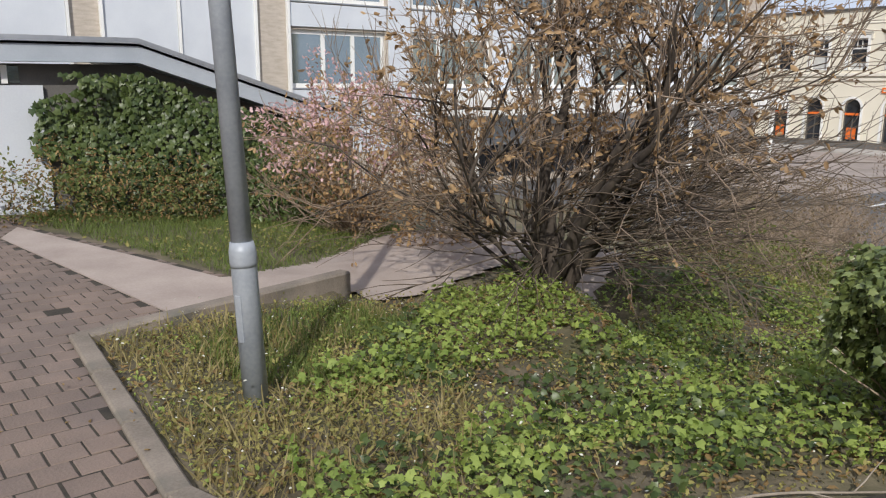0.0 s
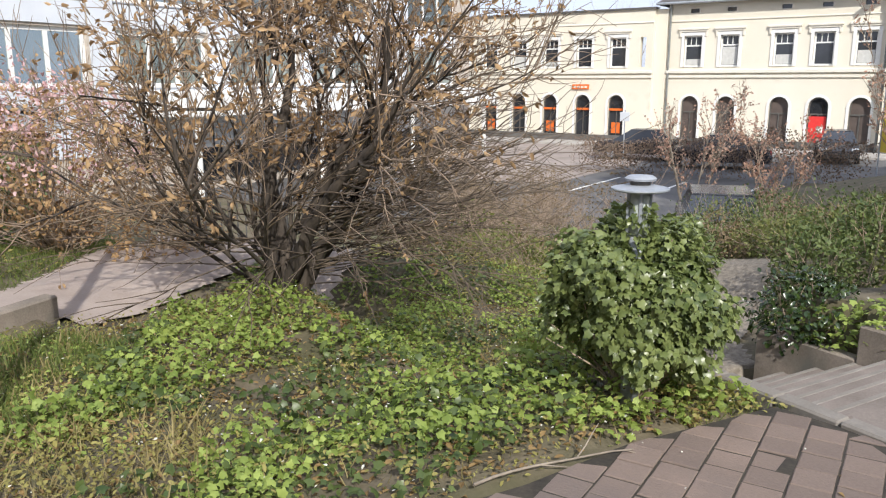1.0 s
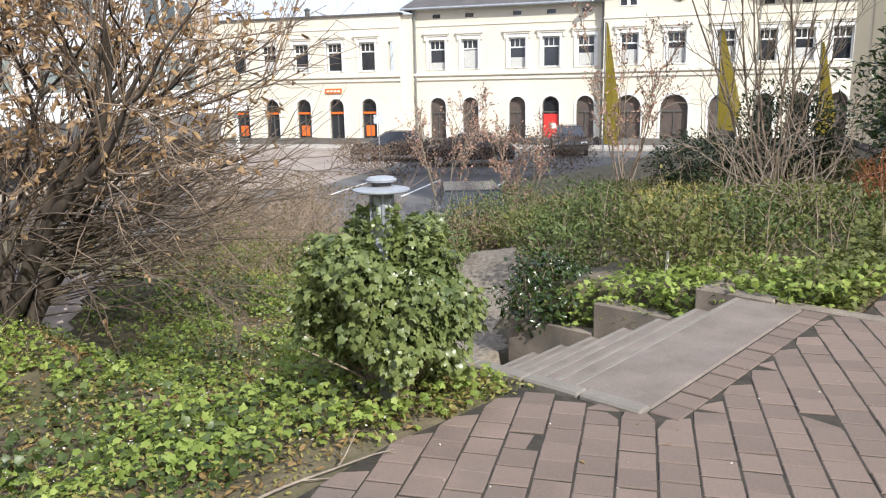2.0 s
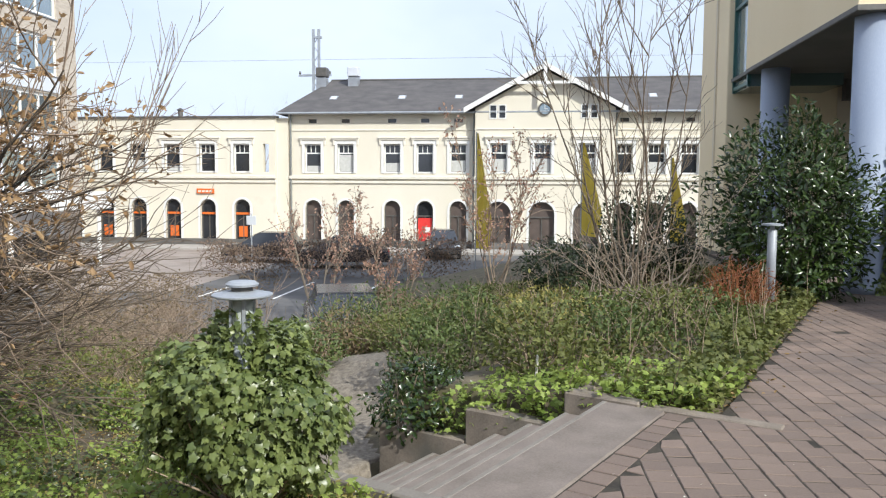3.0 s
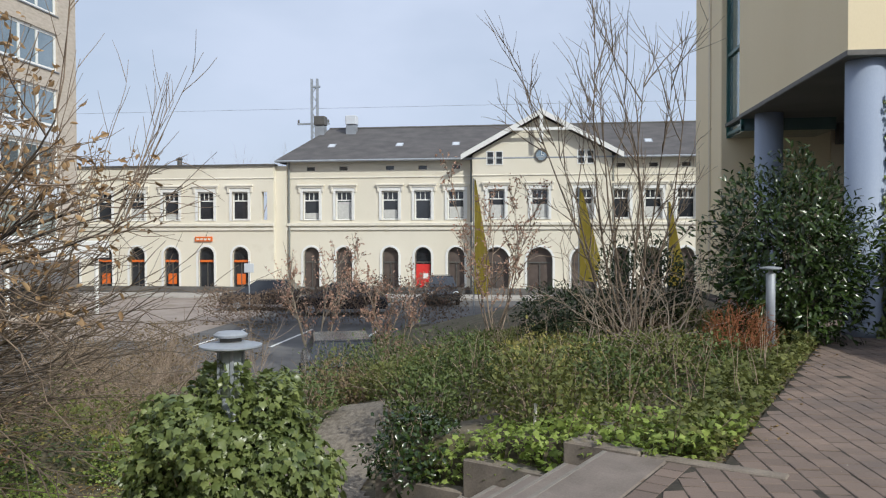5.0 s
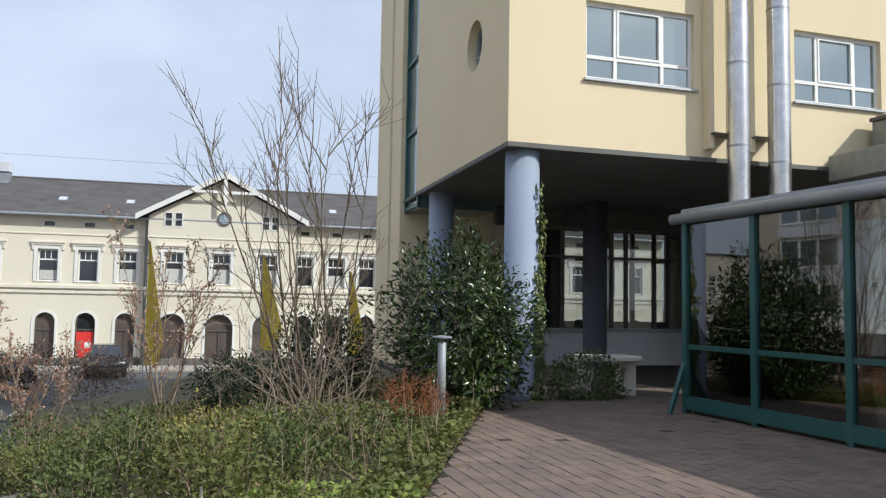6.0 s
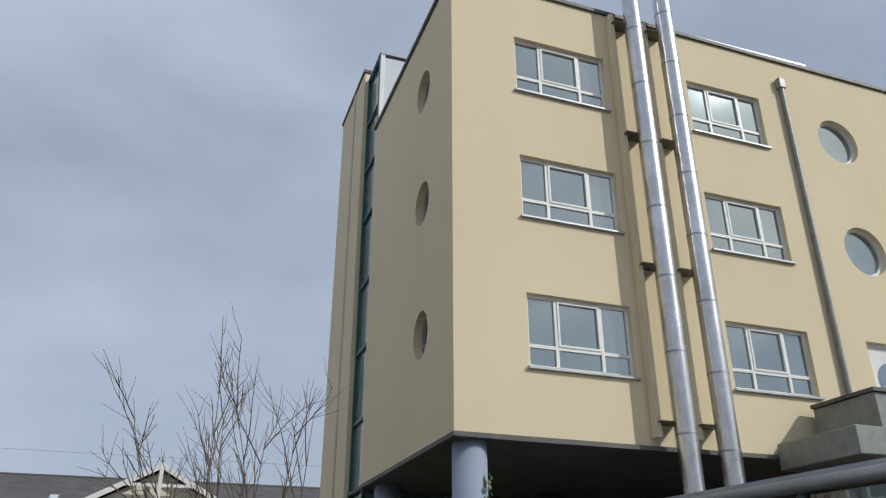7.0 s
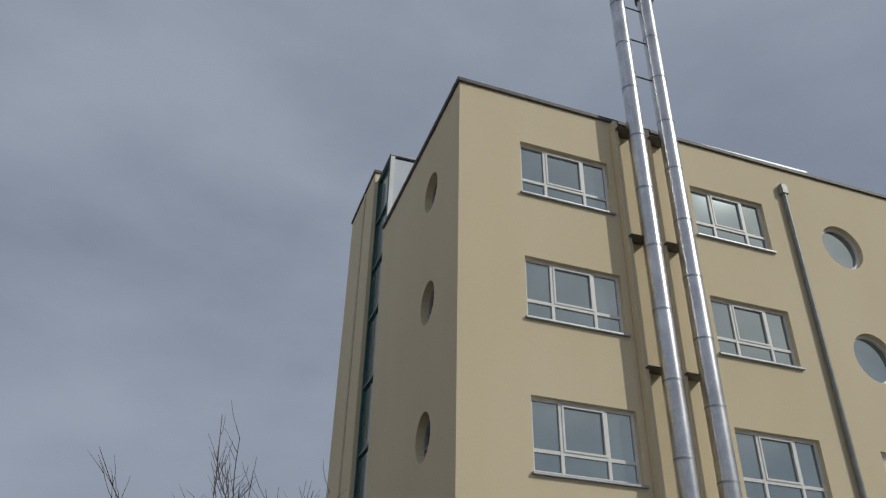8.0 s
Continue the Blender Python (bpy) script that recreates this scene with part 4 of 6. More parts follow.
for (a, b), nxt in zip(groups, [g[0] for g in groups[1:]] + [35.15]):
    for z0, z1 in ((-0.6, 1.38), (3.24, 3.92), (5.8, 6.46)):
        part("facade_panel", box(BX + 0.005, a, z0, BX + 0.06, b, z1, 0.01), M_PANEL, wb, "white facade panel")
    if b < 29:
        part("facade_panel", box(BX + 0.005, b + 0.08, -0.6, BX + 0.07, nxt - 0.08, 6.4, 0.01), M_PANEL, wb, "white facade panel")
cn = empty("entrance_canopy", (0, 0, 0), "broad white entrance canopy of the brick building", "canopy")
part("slab", box(BX + 0.02, 15.5, 0.55, BX + 2.2, 34.2, 1.35, 0.03), M_WHITE, cn)
for y in (16.2, 21.8, 27.6, 33.6):
    part("post", cyl((BX + 1.9, y, STREET), (BX + 1.9, y, 0.55), 0.09, n=12), M_WHITE, cn)
for y in (17, 19, 21, 23, 25, 27, 29, 31):
    part("shop_pane", box(BX + 0.01, y, STREET + 0.3, BX + 0.05, y + 1.7, 0.4), M_DARKGLASS, cn)

# ---- low shed with ivy, west of the terrace ----
SX = -11.0
sh = empty("garden_shed", (0, 0, 0), "low dark shed with grey metal roof edge", "shed")
prof = [(-5.0, 2.06), (2.97, 2.10), (5.5, 1.28), (6.3, 1.18)]
bm = bmesh.new()
lo = [bm.verts.new((SX, y, -1.0)) for y, z in prof]
hi = [bm.verts.new((SX, y, z - 0.28)) for y, z in prof]
lo2 = [bm.verts.new((SX - 4, y, -1.0)) for y, z in prof]
hi2 = [bm.verts.new((SX - 4, y, z - 0.28)) for y, z in prof]
for i in range(3):
    for a, b in ((lo, hi), (hi, hi2), (hi2, lo2)):
        bm.faces.new((a[i], a[i + 1], b[i + 1], b[i]))
bm.faces.new((lo[3], lo2[3], hi2[3], hi[3]))
bm.faces.new((lo[0], hi[0], hi2[0], lo2[0]))
bmesh.ops.recalc_face_normals(bm, faces=bm.faces[:])
part("body", bm, M_PLINTH, sh)
for i in range(3):
    (y0, z0), (y1, z1) = prof[i], prof[i + 1]
    for nm, dx, dz0, dz1, mt in (("fascia", 0.28, -0.26, -0.02, M_FASCIA), ("fascia_lip", 0.33, -0.02, 0.05, M_ZINC), ("roof", -0.02, -0.05, 0.02, M_ZINC)):
        bm = bmesh.new()
        xa = SX + dx
        xb = SX + (0.0 if nm != "roof" else -4.2)
        if nm == "roof":
            xa = SX + 0.28
        pts = [(xa, y0, z0 + dz0), (xa, y1, z1 + dz0), (xa, y1, z1 + dz1), (xa, y0, z0 + dz1)]
        a = [bm.verts.new(p) for p in pts]
        b = [bm.verts.new((xb, p[1], p[2])) for p in pts]
        for f in (a, b[::-1], (a[0], b[0], b[1], a[1]), (a[1], b[1], b[2], a[2]), (a[2], b[2], b[3], a[3]), (a[3], b[3], b[0], a[0])):
            bm.faces.new(f)
        bmesh.ops.recalc_face_normals(bm, faces=bm.faces[:])
        part(nm, bm, mt, sh)
part("white_panel", box(SX + 0.01, -1.2, -0.4, SX + 0.06, 1.85, 1.55), M_PANEL, sh, "pale wall panel")
part("window_strip", box(SX + 0.01, -1.2, 1.58, SX + 0.05, 1.6, 1.78), M_PANE, sh)
for y in (-0.2, 0.6, 1.4):
    part("strip_post", box(SX + 0.02, y, 1.57, SX + 0.07, y + 0.07, 1.79), M_WHITE, sh)


# ---- plants: helpers ----
def mat_leaf(name, c1, c2, rough=0.5, trans=0.3, spec=0.4):
    return mat(name, c1, c2, rough, scale=2.0, fine=30, rnd=0.5, island=True, trans=trans, spec=spec)


L_IVY = mat_leaf("ivy_leaf", (0.055, 0.090, 0.026), (0.31, 0.36, 0.125), 0.35, 0.3, 0.55)
L_IVYDARK = mat_leaf("dark_ivy_leaf", (0.024, 0.050, 0.013), (0.140, 0.180, 0.055), 0.4, 0.2)
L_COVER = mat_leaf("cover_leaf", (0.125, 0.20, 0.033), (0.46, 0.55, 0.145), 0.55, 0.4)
L_OLIVE = mat_leaf("olive_leaf", (0.165, 0.155, 0.040), (0.430, 0.385, 0.130), 0.65, 0.3)
L_DRY = mat_leaf("dry_leaf", (0.14, 0.085, 0.03), (0.42, 0.29, 0.13), 0.75, 0.3)
L_BROWN = mat_leaf("brown_leaf", (0.190, 0.108, 0.052), (0.640, 0.430, 0.215), 0.7, 0.35)
L_COPPER = mat_leaf("copper_leaf", (0.20, 0.115, 0.056), (0.66, 0.45, 0.24), 0.6, 0.35)
L_LAUREL = mat_leaf("laurel_leaf", (0.012, 0.030, 0.008), (0.06, 0.095, 0.022), 0.25, 0.12, 0.6)
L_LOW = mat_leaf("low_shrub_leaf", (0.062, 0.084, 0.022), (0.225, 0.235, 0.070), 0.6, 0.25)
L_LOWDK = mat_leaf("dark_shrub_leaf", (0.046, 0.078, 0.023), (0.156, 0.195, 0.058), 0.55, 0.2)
L_YEW = mat_leaf("yew_leaf", (0.010, 0.020, 0.008), (0.04, 0.06, 0.02), 0.6, 0.1)
L_GRASS = mat_leaf("grass_blade", (0.075, 0.115, 0.025), (0.22, 0.27, 0.075), 0.6, 0.35)
L_STRAW = mat_leaf("straw_blade", (0.18, 0.15, 0.06), (0.42, 0.35, 0.17), 0.8, 0.3)
L_PINK = mat_leaf("pink_petal", (0.60, 0.36, 0.38), (0.80, 0.60, 0.58), 0.7, 0.35)
L_WHITEF = mat_leaf("white_petal", (0.65, 0.65, 0.55), (0.80, 0.80, 0.70), 0.7, 0.3)
L_BUD = mat_leaf("pink_bud", (0.35, 0.20, 0.15), (0.55, 0.36, 0.26), 0.7, 0.2)
L_RUST = mat_leaf("rust_leaf", (0.16, 0.05, 0.02), (0.33, 0.13, 0.05), 0.7, 0.3)
L_HEDGE = mat_leaf("brown_hedge_leaf", (0.12, 0.085, 0.045), (0.31, 0.23, 0.13), 0.7, 0.25)
L_RUSTY = mat_leaf("hedge_leaf", (0.10, 0.07, 0.05), (0.30, 0.21, 0.15), 0.7, 0.2)
B_DARK = mat("dark_bark", (0.032, 0.025, 0.02), (0.095, 0.075, 0.058), 0.9, scale=8, fine=60, bump=0.6, stretch=(1, 1, 0.3))
B_TWIG = mat("twig_bark", (0.205, 0.155, 0.115), (0.420, 0.325, 0.240), 0.9, scale=5, fine=50)
B_MID = mat("mid_bark", (0.09, 0.068, 0.05), (0.21, 0.16, 0.115), 0.9, scale=5, fine=50)
B_GREY = mat("grey_bark", (0.17, 0.14, 0.11), (0.33, 0.28, 0.22), 0.9, scale=6, fine=50)
B_SHRUB = mat("shrub_twig", (0.15, 0.11, 0.08), (0.36, 0.27, 0.195), 0.9, scale=5, fine=50)
B_RUST = mat("rust_twig", (0.20, 0.07, 0.03), (0.36, 0.15, 0.06), 0.9, scale=5)


def mesh_np(name, verts, tris, material):
    me = bpy.data.meshes.new(name)
    n, m = len(verts), len(tris)
    me.vertices.add(n)
    me.vertices.foreach_set("co", np.asarray(verts, np.float32).ravel())
    me.loops.add(3 * m)
    me.loops.foreach_set("vertex_index", np.asarray(tris, np.int32).ravel())
    me.polygons.add(m)
    me.polygons.foreach_set("loop_start", np.arange(0, 3 * m, 3, dtype=np.int32))
    me.update(calc_edges=True)
    me.validate()
    me.materials.append(material)
    return me


LEAF_OVAL = (np.array([(0, 0, 0), (0.26, 0.32, 0.07), (0.2, 0.7, 0.05), (0, 1, -0.08), (-0.2, 0.7, 0.05), (-0.26, 0.32, 0.07), (0, 0.5, 0)]),
             np.array([(0, 1, 6), (1, 2, 6), (2, 3, 6), (3, 4, 6), (4, 5, 6), (5, 0, 6)]))
LEAF_IVY = (np.array([(0, 0.1, 0), (0.36, 0.0, -0.06), (0.36, 0.34, 0.03), (0.44, 0.56, -0.07), (0.2, 0.7, 0.02), (0, 1.05, -0.14), (-0.2, 0.7, 0.02), (-0.44, 0.56, -0.07), (-0.36, 0.34, 0.03), (-0.36, 0, -0.06)]),
            np.array([(0, 1, 2), (0, 2, 4), (2, 3, 4), (0, 4, 6), (4, 5, 6), (0, 6, 8), (6, 7, 8), (0, 8, 9)]))
LEAF_CURL = (np.array([(0, 0, 0), (0.2, 0.3, 0.16), (0.14, 0.75, 0.2), (0.02, 1, 0.02), (-0.2, 0.7, 0.1), (-0.24, 0.3, 0.2), (0, 0.5, -0.03)]),
             np.array([(0, 1, 6), (1, 2, 6), (2, 3, 6), (3, 4, 6), (4, 5, 6), (5, 0, 6)]))
LEAF_LONG = (np.array([(0, 0, 0), (0.17, 0.35, 0.06), (0.13, 0.72, 0.03), (0, 1, -0.1), (-0.13, 0.72, 0.03), (-0.17, 0.35, 0.06), (0, 0.5, 0)]), LEAF_OVAL[1])
BLADE = (np.array([(-0.03, 0, 0), (0.03, 0, 0), (0.025, 0.5, 0.05), (-0.02, 0.5, 0.05), (0.0, 1, 0.25)]), np.array([(0, 1, 2), (0, 2, 3), (3, 2, 4)]))


def norm(a):
    return a / np.maximum(np.linalg.norm(a, axis=-1, keepdims=True), 1e-9)


def leaves(name, pos, axis, face, size, shape, material, rng, parent=None):
    """One mesh of leaves: at pos, pointing along axis, their upper side towards face."""
    pos, axis, face = np.asarray(pos), norm(np.asarray(axis)), np.asarray(face)
    side = norm(np.cross(axis, face))
    up = np.cross(side, axis)
    V, T = shape
    size = np.asarray(size)[:, None, None]
    v = pos[:, None, :] + size * (V[None, :, 0:1] * side[:, None, :] + V[None, :, 1:2] * axis[:, None, :] + V[None, :, 2:3] * up[:, None, :])
    t = T[None] + (np.arange(len(pos)) * len(V))[:, None, None]
    ob = new(name, mesh_np(name, v.reshape(-1, 3), t.reshape(-1, 3), material))
    if parent:
        ob["kind"] = "stuff"
        ob.parent = parent
        ob.matrix_parent_inverse = parent.matrix_world.inverted()
    return ob


def tubes(name, lines, material, sides=4, parent=None):
    """Tapered tubes along lines of (points, radius at the start, radius at the end)."""
    vs, ts, base = [], [], 0
    ang = np.arange(sides) * math.tau / sides
    for pts, r0, r1 in lines:
        pts = np.asarray(pts, float)
        n = len(pts)
        d = norm(np.gradient(pts, axis=0))
        ref = np.where(np.abs(d[:, 2:3]) < 0.9, np.array([[0, 0, 1.0]]), np.array([[1.0, 0, 0]]))
        u = norm(np.cross(d, ref))
        w = np.cross(d, u)
        r = np.linspace(r0, r1, n)[:, None, None]
        ringv = pts[:, None] + r * (np.cos(ang)[None, :, None] * u[:, None] + np.sin(ang)[None, :, None] * w[:, None])
        vs.append(ringv.reshape(-1, 3))
        i = np.arange(n - 1)[:, None] * sides
        k = np.arange(sides)[None]
        a, b = i + k, i + (k + 1) % sides
        q = np.stack([a, b, b + sides, a, b + sides, a + sides], -1).reshape(-1, 3) + base
        ts.append(q)
        base += n * sides
    ob = new(name, mesh_np(name, np.concatenate(vs), np.concatenate(ts), material))
    if parent:
        ob["kind"] = "stuff"
        ob.parent = parent
        ob.matrix_parent_inverse = parent.matrix_world.inverted()
    return ob


def line(rng, p, d, length, n, wobble, rise):
    pts = [np.array(p, float)]
    d = np.array(d, float)
    for _ in range(n):
        d = d + rng.normal(0, wobble, 3) + np.array([0, 0, rise])
        d /= np.linalg.norm(d)
        pts.append(pts[-1] + d * length / n)
    return np.array(pts), d


def branch_out(rng, pts, count, spread, length, lo=0.25, n=4, wobble=0.12, rise=0.04, r0=0.006, r1=0.002):
    out = []
    for _ in range(count):
        k = rng.uniform(lo, 1.0) * (len(pts) - 1)
        i = min(int(k), len(pts) - 2)
        p = pts[i] + (pts[i + 1] - pts[i]) * (k - i)
        d = norm(pts[i + 1] - pts[i])
        s = norm(np.cross(d, rng.normal(0, 1, 3)))
        a = rng.uniform(*spread)
        q, _d = line(rng, p, d * math.cos(a) + s * math.sin(a), length * rng.uniform(0.55, 1.15), n, wobble, rise)
        out.append((q, r0, r1))
    return out


def rand_dirs(rng, n, up=0.0):
    d = rng.normal(0, 1, (n, 3))
    d[:, 2] += up
    return norm(d)


def scatter(rng, poly, n):
    xs, ys = [p[0] for p in poly], [p[1] for p in poly]
    out = np.zeros((0, 2))
    while len(out) < n:
        p = np.stack([rng.uniform(min(xs), max(xs), n * 2), rng.uniform(min(ys), max(ys), n * 2)], 1)
        out = np.concatenate([out, p[inside(p[:, 0], p[:, 1], poly)]])
    return out[:n]


def patchy(p, scale, seed):
    return np.array([noise.noise(Vector((x * scale + seed, y * scale, seed * 0.7))) for x, y in p])


def cover(name, poly, n, size, height, shape, material, seed, label, category, where=None, tilt=0.6):
    """Loose low leaves over a bed."""
    rng = np.random.default_rng(seed)
    p = scatter(rng, poly, n)
    if where:
        p = p[patchy(p, where[0], seed) > where[1]]
    m = len(p)
    z = ground_z(p[:, 0], p[:, 1]) + rng.uniform(0.01, height, m) * (0.55 + 0.6 * np.clip(patchy(p, 1.6, seed + 3) + 0.5, 0, 1))
    face = rand_dirs(rng, m, 2.2)
    axis = rand_dirs(rng, m)
    axis[:, 2] *= tilt
    o = leaves(name, np.column_stack([p, z]), axis, face, rng.uniform(*size, m), shape, material, rng)
    return tagged(o, label, category, kind="stuff")


def blob_points(rng, n, c, r, shell=0.55, lump=0.18):
    """Points in the outer part of a lumpy ellipsoid."""
    d = rand_dirs(rng, n)
    k = rng.uniform(shell, 1.0, n) ** 0.6
    b = np.array([1 + lump * noise.noise(Vector(v) * 2.2 + Vector(c)) * 2 for v in d])
    return np.asarray(c) + d * np.asarray(r) * (k * b)[:, None], d


def bush(name, c, r, n, size, shape, material, seed, label, twigs=40, droop=0.3, shell=0.5, twig_mat=None, lump=0.2, extra=()):
    """A leafy bush on its own stems: c is the crown's middle, r its half sizes."""
    rng = np.random.default_rng(seed)
    base = (c[0], c[1], gz(c[0], c[1]) - 0.03)
    e = empty(name, base, label, "bush")
    p, d = blob_points(rng, n, c, r, shell, lump)
    ok = p[:, 2] > ground_z(p[:, 0], p[:, 1]) + 0.01
    p, d = p[ok], d[ok]
    m = len(p)
    axis = d * 0.5 + rand_dirs(rng, m) * 0.6 + np.array([0, 0, -droop])
    face = d + rand_dirs(rng, m) * 0.5 + np.array([0, 0, 0.5])
    leaves("foliage", p, axis, face, rng.uniform(*size, m), shape, material, rng, e)
    ls = []
    for _ in range(twigs):
        q, dd = blob_points(rng, 1, c, r, 0.8, lump)
        mid = (np.array(base) + q[0]) / 2 + rng.normal(0, 0.06, 3)
        ls.append((np.array([np.array(base) + rng.normal(0, 0.04, 3) * (1, 1, 0), mid, q[0]]), 0.008, 0.003))
    if ls:
        tubes("stem_work", ls, twig_mat or B_TWIG, 4, e)
    for k, (mt, cnt, sz, sh) in enumerate(extra):
        p, d = blob_points(rng, cnt, c, r, 0.85, lump)
        p = p[p[:, 2] > c[2] - 0.2 * r[2]]
        leaves("blossom", p, rand_dirs(rng, len(p), 0.6), rand_dirs(rng, len(p), 1), rng.uniform(*sz, len(p)), sh, mt, rng, e)
    return e


# ---- planting bed beside the terrace ----
BED = [(-5.08, 1.02), (-2.87, 0.92), (-2.25, 1.1), (-1.68, 2.25), (-1.25, 3.25), (-0.78, 4.12), (-1.35, 4.55), (-2.5, 5.6), (-3.4, 8.2), (-5.4, 7.6), (-5.5, 3.3)]
BEDR = [(-3.4, 1.4), (-2.3, 1.15), (-1.68, 2.25), (-1.25, 3.25), (-0.78, 4.12), (-1.35, 4.55), (-2.4, 5.4), (-2.8, 8.2), (-3.6, 9.4), (-6.0, 8.6), (-5.7, 5.5), (-5.45, 4.0), (-4.7, 3.0)]
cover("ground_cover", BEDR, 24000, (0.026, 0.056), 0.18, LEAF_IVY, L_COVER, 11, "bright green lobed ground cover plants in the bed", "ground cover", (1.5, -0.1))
cover("ground_cover", BED, 15000, (0.016, 0.038), 0.13, LEAF_OVAL, L_OLIVE, 12, "olive low weeds in the planting bed", "weeds", (1.5, -0.12))
cover("ivy_cover", BEDR, 10000, (0.03, 0.065), 0.16, LEAF_IVY, L_IVYDARK, 13, "dark creeping ivy in the planting bed", "ivy", (0.8, 0.0))
cover("dead_leaves", BED, 5200, (0.02, 0.06), 0.05, LEAF_CURL, L_DRY, 14, "dry fallen leaves on the bed", "leaf litter", None, 0.2)
cover("dead_leaves", [(-5, 0.2), (-2.8, 0.2), (-1.0, 2.4), (0.4, 3.9), (-0.6, 4.1), (-1.6, 2.4), (-2.3, 1.1), (-5.0, 0.95)], 130, (0.015, 0.04), 0.11, LEAF_CURL, L_DRY, 15, "a few dry leaves along the bed edge", "leaf litter", None, 0.2)


def grass(name, poly, n, size, material, seed, label, where=None, lean=0.5):
    rng = np.random.default_rng(seed)
    p = scatter(rng, poly, n)
    if where:
        p = p[patchy(p, where[0], seed) > where[1]]
    m = len(p)
    axis = rand_dirs(rng, m) * lean
    axis[:, 2] = np.abs(axis[:, 2]) + 0.8
    o = leaves(name, np.column_stack([p, ground_z(p[:, 0], p[:, 1])]), axis, rand_dirs(rng, m), rng.uniform(*size, m), BLADE, material, rng)
    return tagged(o, label, "grass", kind="stuff")


BEDL = [(-5.08, 1.0), (-2.6, 0.92), (-2.0, 1.6), (-3.0, 2.4), (-4.6, 3.4), (-5.5, 3.1)]
grass("tall_grass", [(-4.9, 1.5), (-3.9, 1.5), (-3.6, 2.4), (-4.6, 3.2), (-5.3, 2.9)], 3600, (0.05, 0.16), L_GRASS, 21, "green grass in the bed beside the low wall", (1.3, -0.2))
cover("weeds", BEDL, 6500, (0.014, 0.036), 0.08, LEAF_OVAL, L_OLIVE, 27, "low olive weeds on the bed", "weeds", (1.4, -0.12))
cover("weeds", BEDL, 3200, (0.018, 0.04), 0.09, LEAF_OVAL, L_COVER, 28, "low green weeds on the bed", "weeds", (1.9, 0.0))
grass("tall_grass", BEDL, 3200, (0.06, 0.2), L_STRAW, 22, "dry straw-coloured grass in the bed", (1.6, 0.0), 0.8)
grass("tall_grass", BED, 2600, (0.06, 0.16), L_STRAW, 25, "scattered dry grass stalks in the bed", (1.2, 0.05), 0.9)
LAWN = [(-10.6, 1.35), (-6.25, 2.45), (-7.3, 4.2), (-8.5, 5.9), (-10.8, 6.2), (-10.8, 1.6)]
grass("lawn", LAWN, 15000, (0.06, 0.13), L_GRASS, 23, "short bright green lawn beside the path", None, 0.7)
cover("weeds", LAWN, 2500, (0.03, 0.06), 0.06, LEAF_OVAL, L_OLIVE, 24, "low weeds in the lawn", "weeds", (1.0, 0.0))
cover("petals", BED, 900, (0.012, 0.024), 0.2, LEAF_OVAL, L_WHITEF, 29, "tiny white petals scattered over the bed", "petals", None, 0.3)
cover("petals", [(-3, 0), (3, 0), (3.5, 8), (1.2, 5.8), (-0.1, 3.9), (-1.3, 3.2), (-1.8, 2.0)], 160, (0.008, 0.018), 0.02, LEAF_OVAL, L_WHITEF, 30, "tiny white petals lying on the pavers", "petals", None, 0.1).location.z = 0.077
rng = np.random.default_rng(33)
q, _ = line(rng, (-1.56, 2.55, 0.03), (0.36, 0.93, 0.0), 0.8, 8, 0.07, 0.0)
q[:, 2] = 0.012 + 0.008 * np.sin(np.arange(9))
fb_ = tubes("fallen_branch", [(q, 0.008, 0.004)] + branch_out(rng, q, 3, (0.3, 0.6), 0.25, 0.3, 3, 0.1, 0.0, 0.004, 0.002), B_GREY, 5)
tagged(fb_, "pale fallen branch along the edge of the bed", "branch")
STAIRGRASS = [(-1.75, 4.5), (-1.0, 3.6), (-0.62, 4.12), (-1.35, 4.62)]
cover("weeds", STAIRGRASS, 700, (0.02, 0.045), 0.06, LEAF_OVAL, L_OLIVE, 34, "thin weeds beside the stair coping", "weeds")
grass("tall_grass", STAIRGRASS, 500, (0.03, 0.1), L_GRASS, 26, "thin grass beside the stair coping", None, 0.9)

# ---- lamp post in the bed ----
e = empty("lamp_post", pose(-3.69, 1.49, -0.06, 0, -3.2, 26), "grey painted steel lamp post leaning in the bed", "lamp post")
part("lower_shaft", lathe([(0.066, 0), (0.066, 0.80), (0.058, 0.86)], 20), M_GREY, e, smooth=True)
part("collar", lathe([(0.068, 0.74), (0.07, 0.76), (0.07, 0.82), (0.06, 0.87)], 20), M_GREY, e, smooth=True)
part("upper_shaft", lathe([(0.055, 0.86), (0.05, 3.9)], 20), M_GREY, e, smooth=True)
part("door_plate", box(-0.02, -0.07, 0.35, 0.02, -0.06, 0.6, 0.002), M_GREY, e)

# ---- bollard lamp wrapped in ivy ----
BL = (-1.37, 3.78)
e = empty("bollard_lamp", (*BL, gz(*BL)), "grey metal garden lamp with disc head above ivy", "garden lamp")
zb = -gz(*BL)
part("post", lathe([(0.046, 0), (0.046, zb + 0.9)], 20), M_GREY, e, smooth=True)
part("glass", lathe([(0.047, zb + 0.86), (0.049, zb + 1.085)], 20), M_LAMPGLASS, e, "pale opal glass cylinder", smooth=True)
for k in range(4):
    a = k * math.pi / 2 + 0.5
    part("stay", box(0.053 * math.cos(a) - 0.007, 0.053 * math.sin(a) - 0.007, zb + 0.84, 0.053 * math.cos(a) + 0.007, 0.053 * math.sin(a) + 0.007, zb + 1.09), M_GREY, e)
part("disc", lathe([(0.045, zb + 1.085), (0.128, zb + 1.085), (0.141, zb + 1.091), (0.141, zb + 1.098), (0.075, zb + 1.112), (0.04, zb + 1.114)], 40), M_GREY, e)
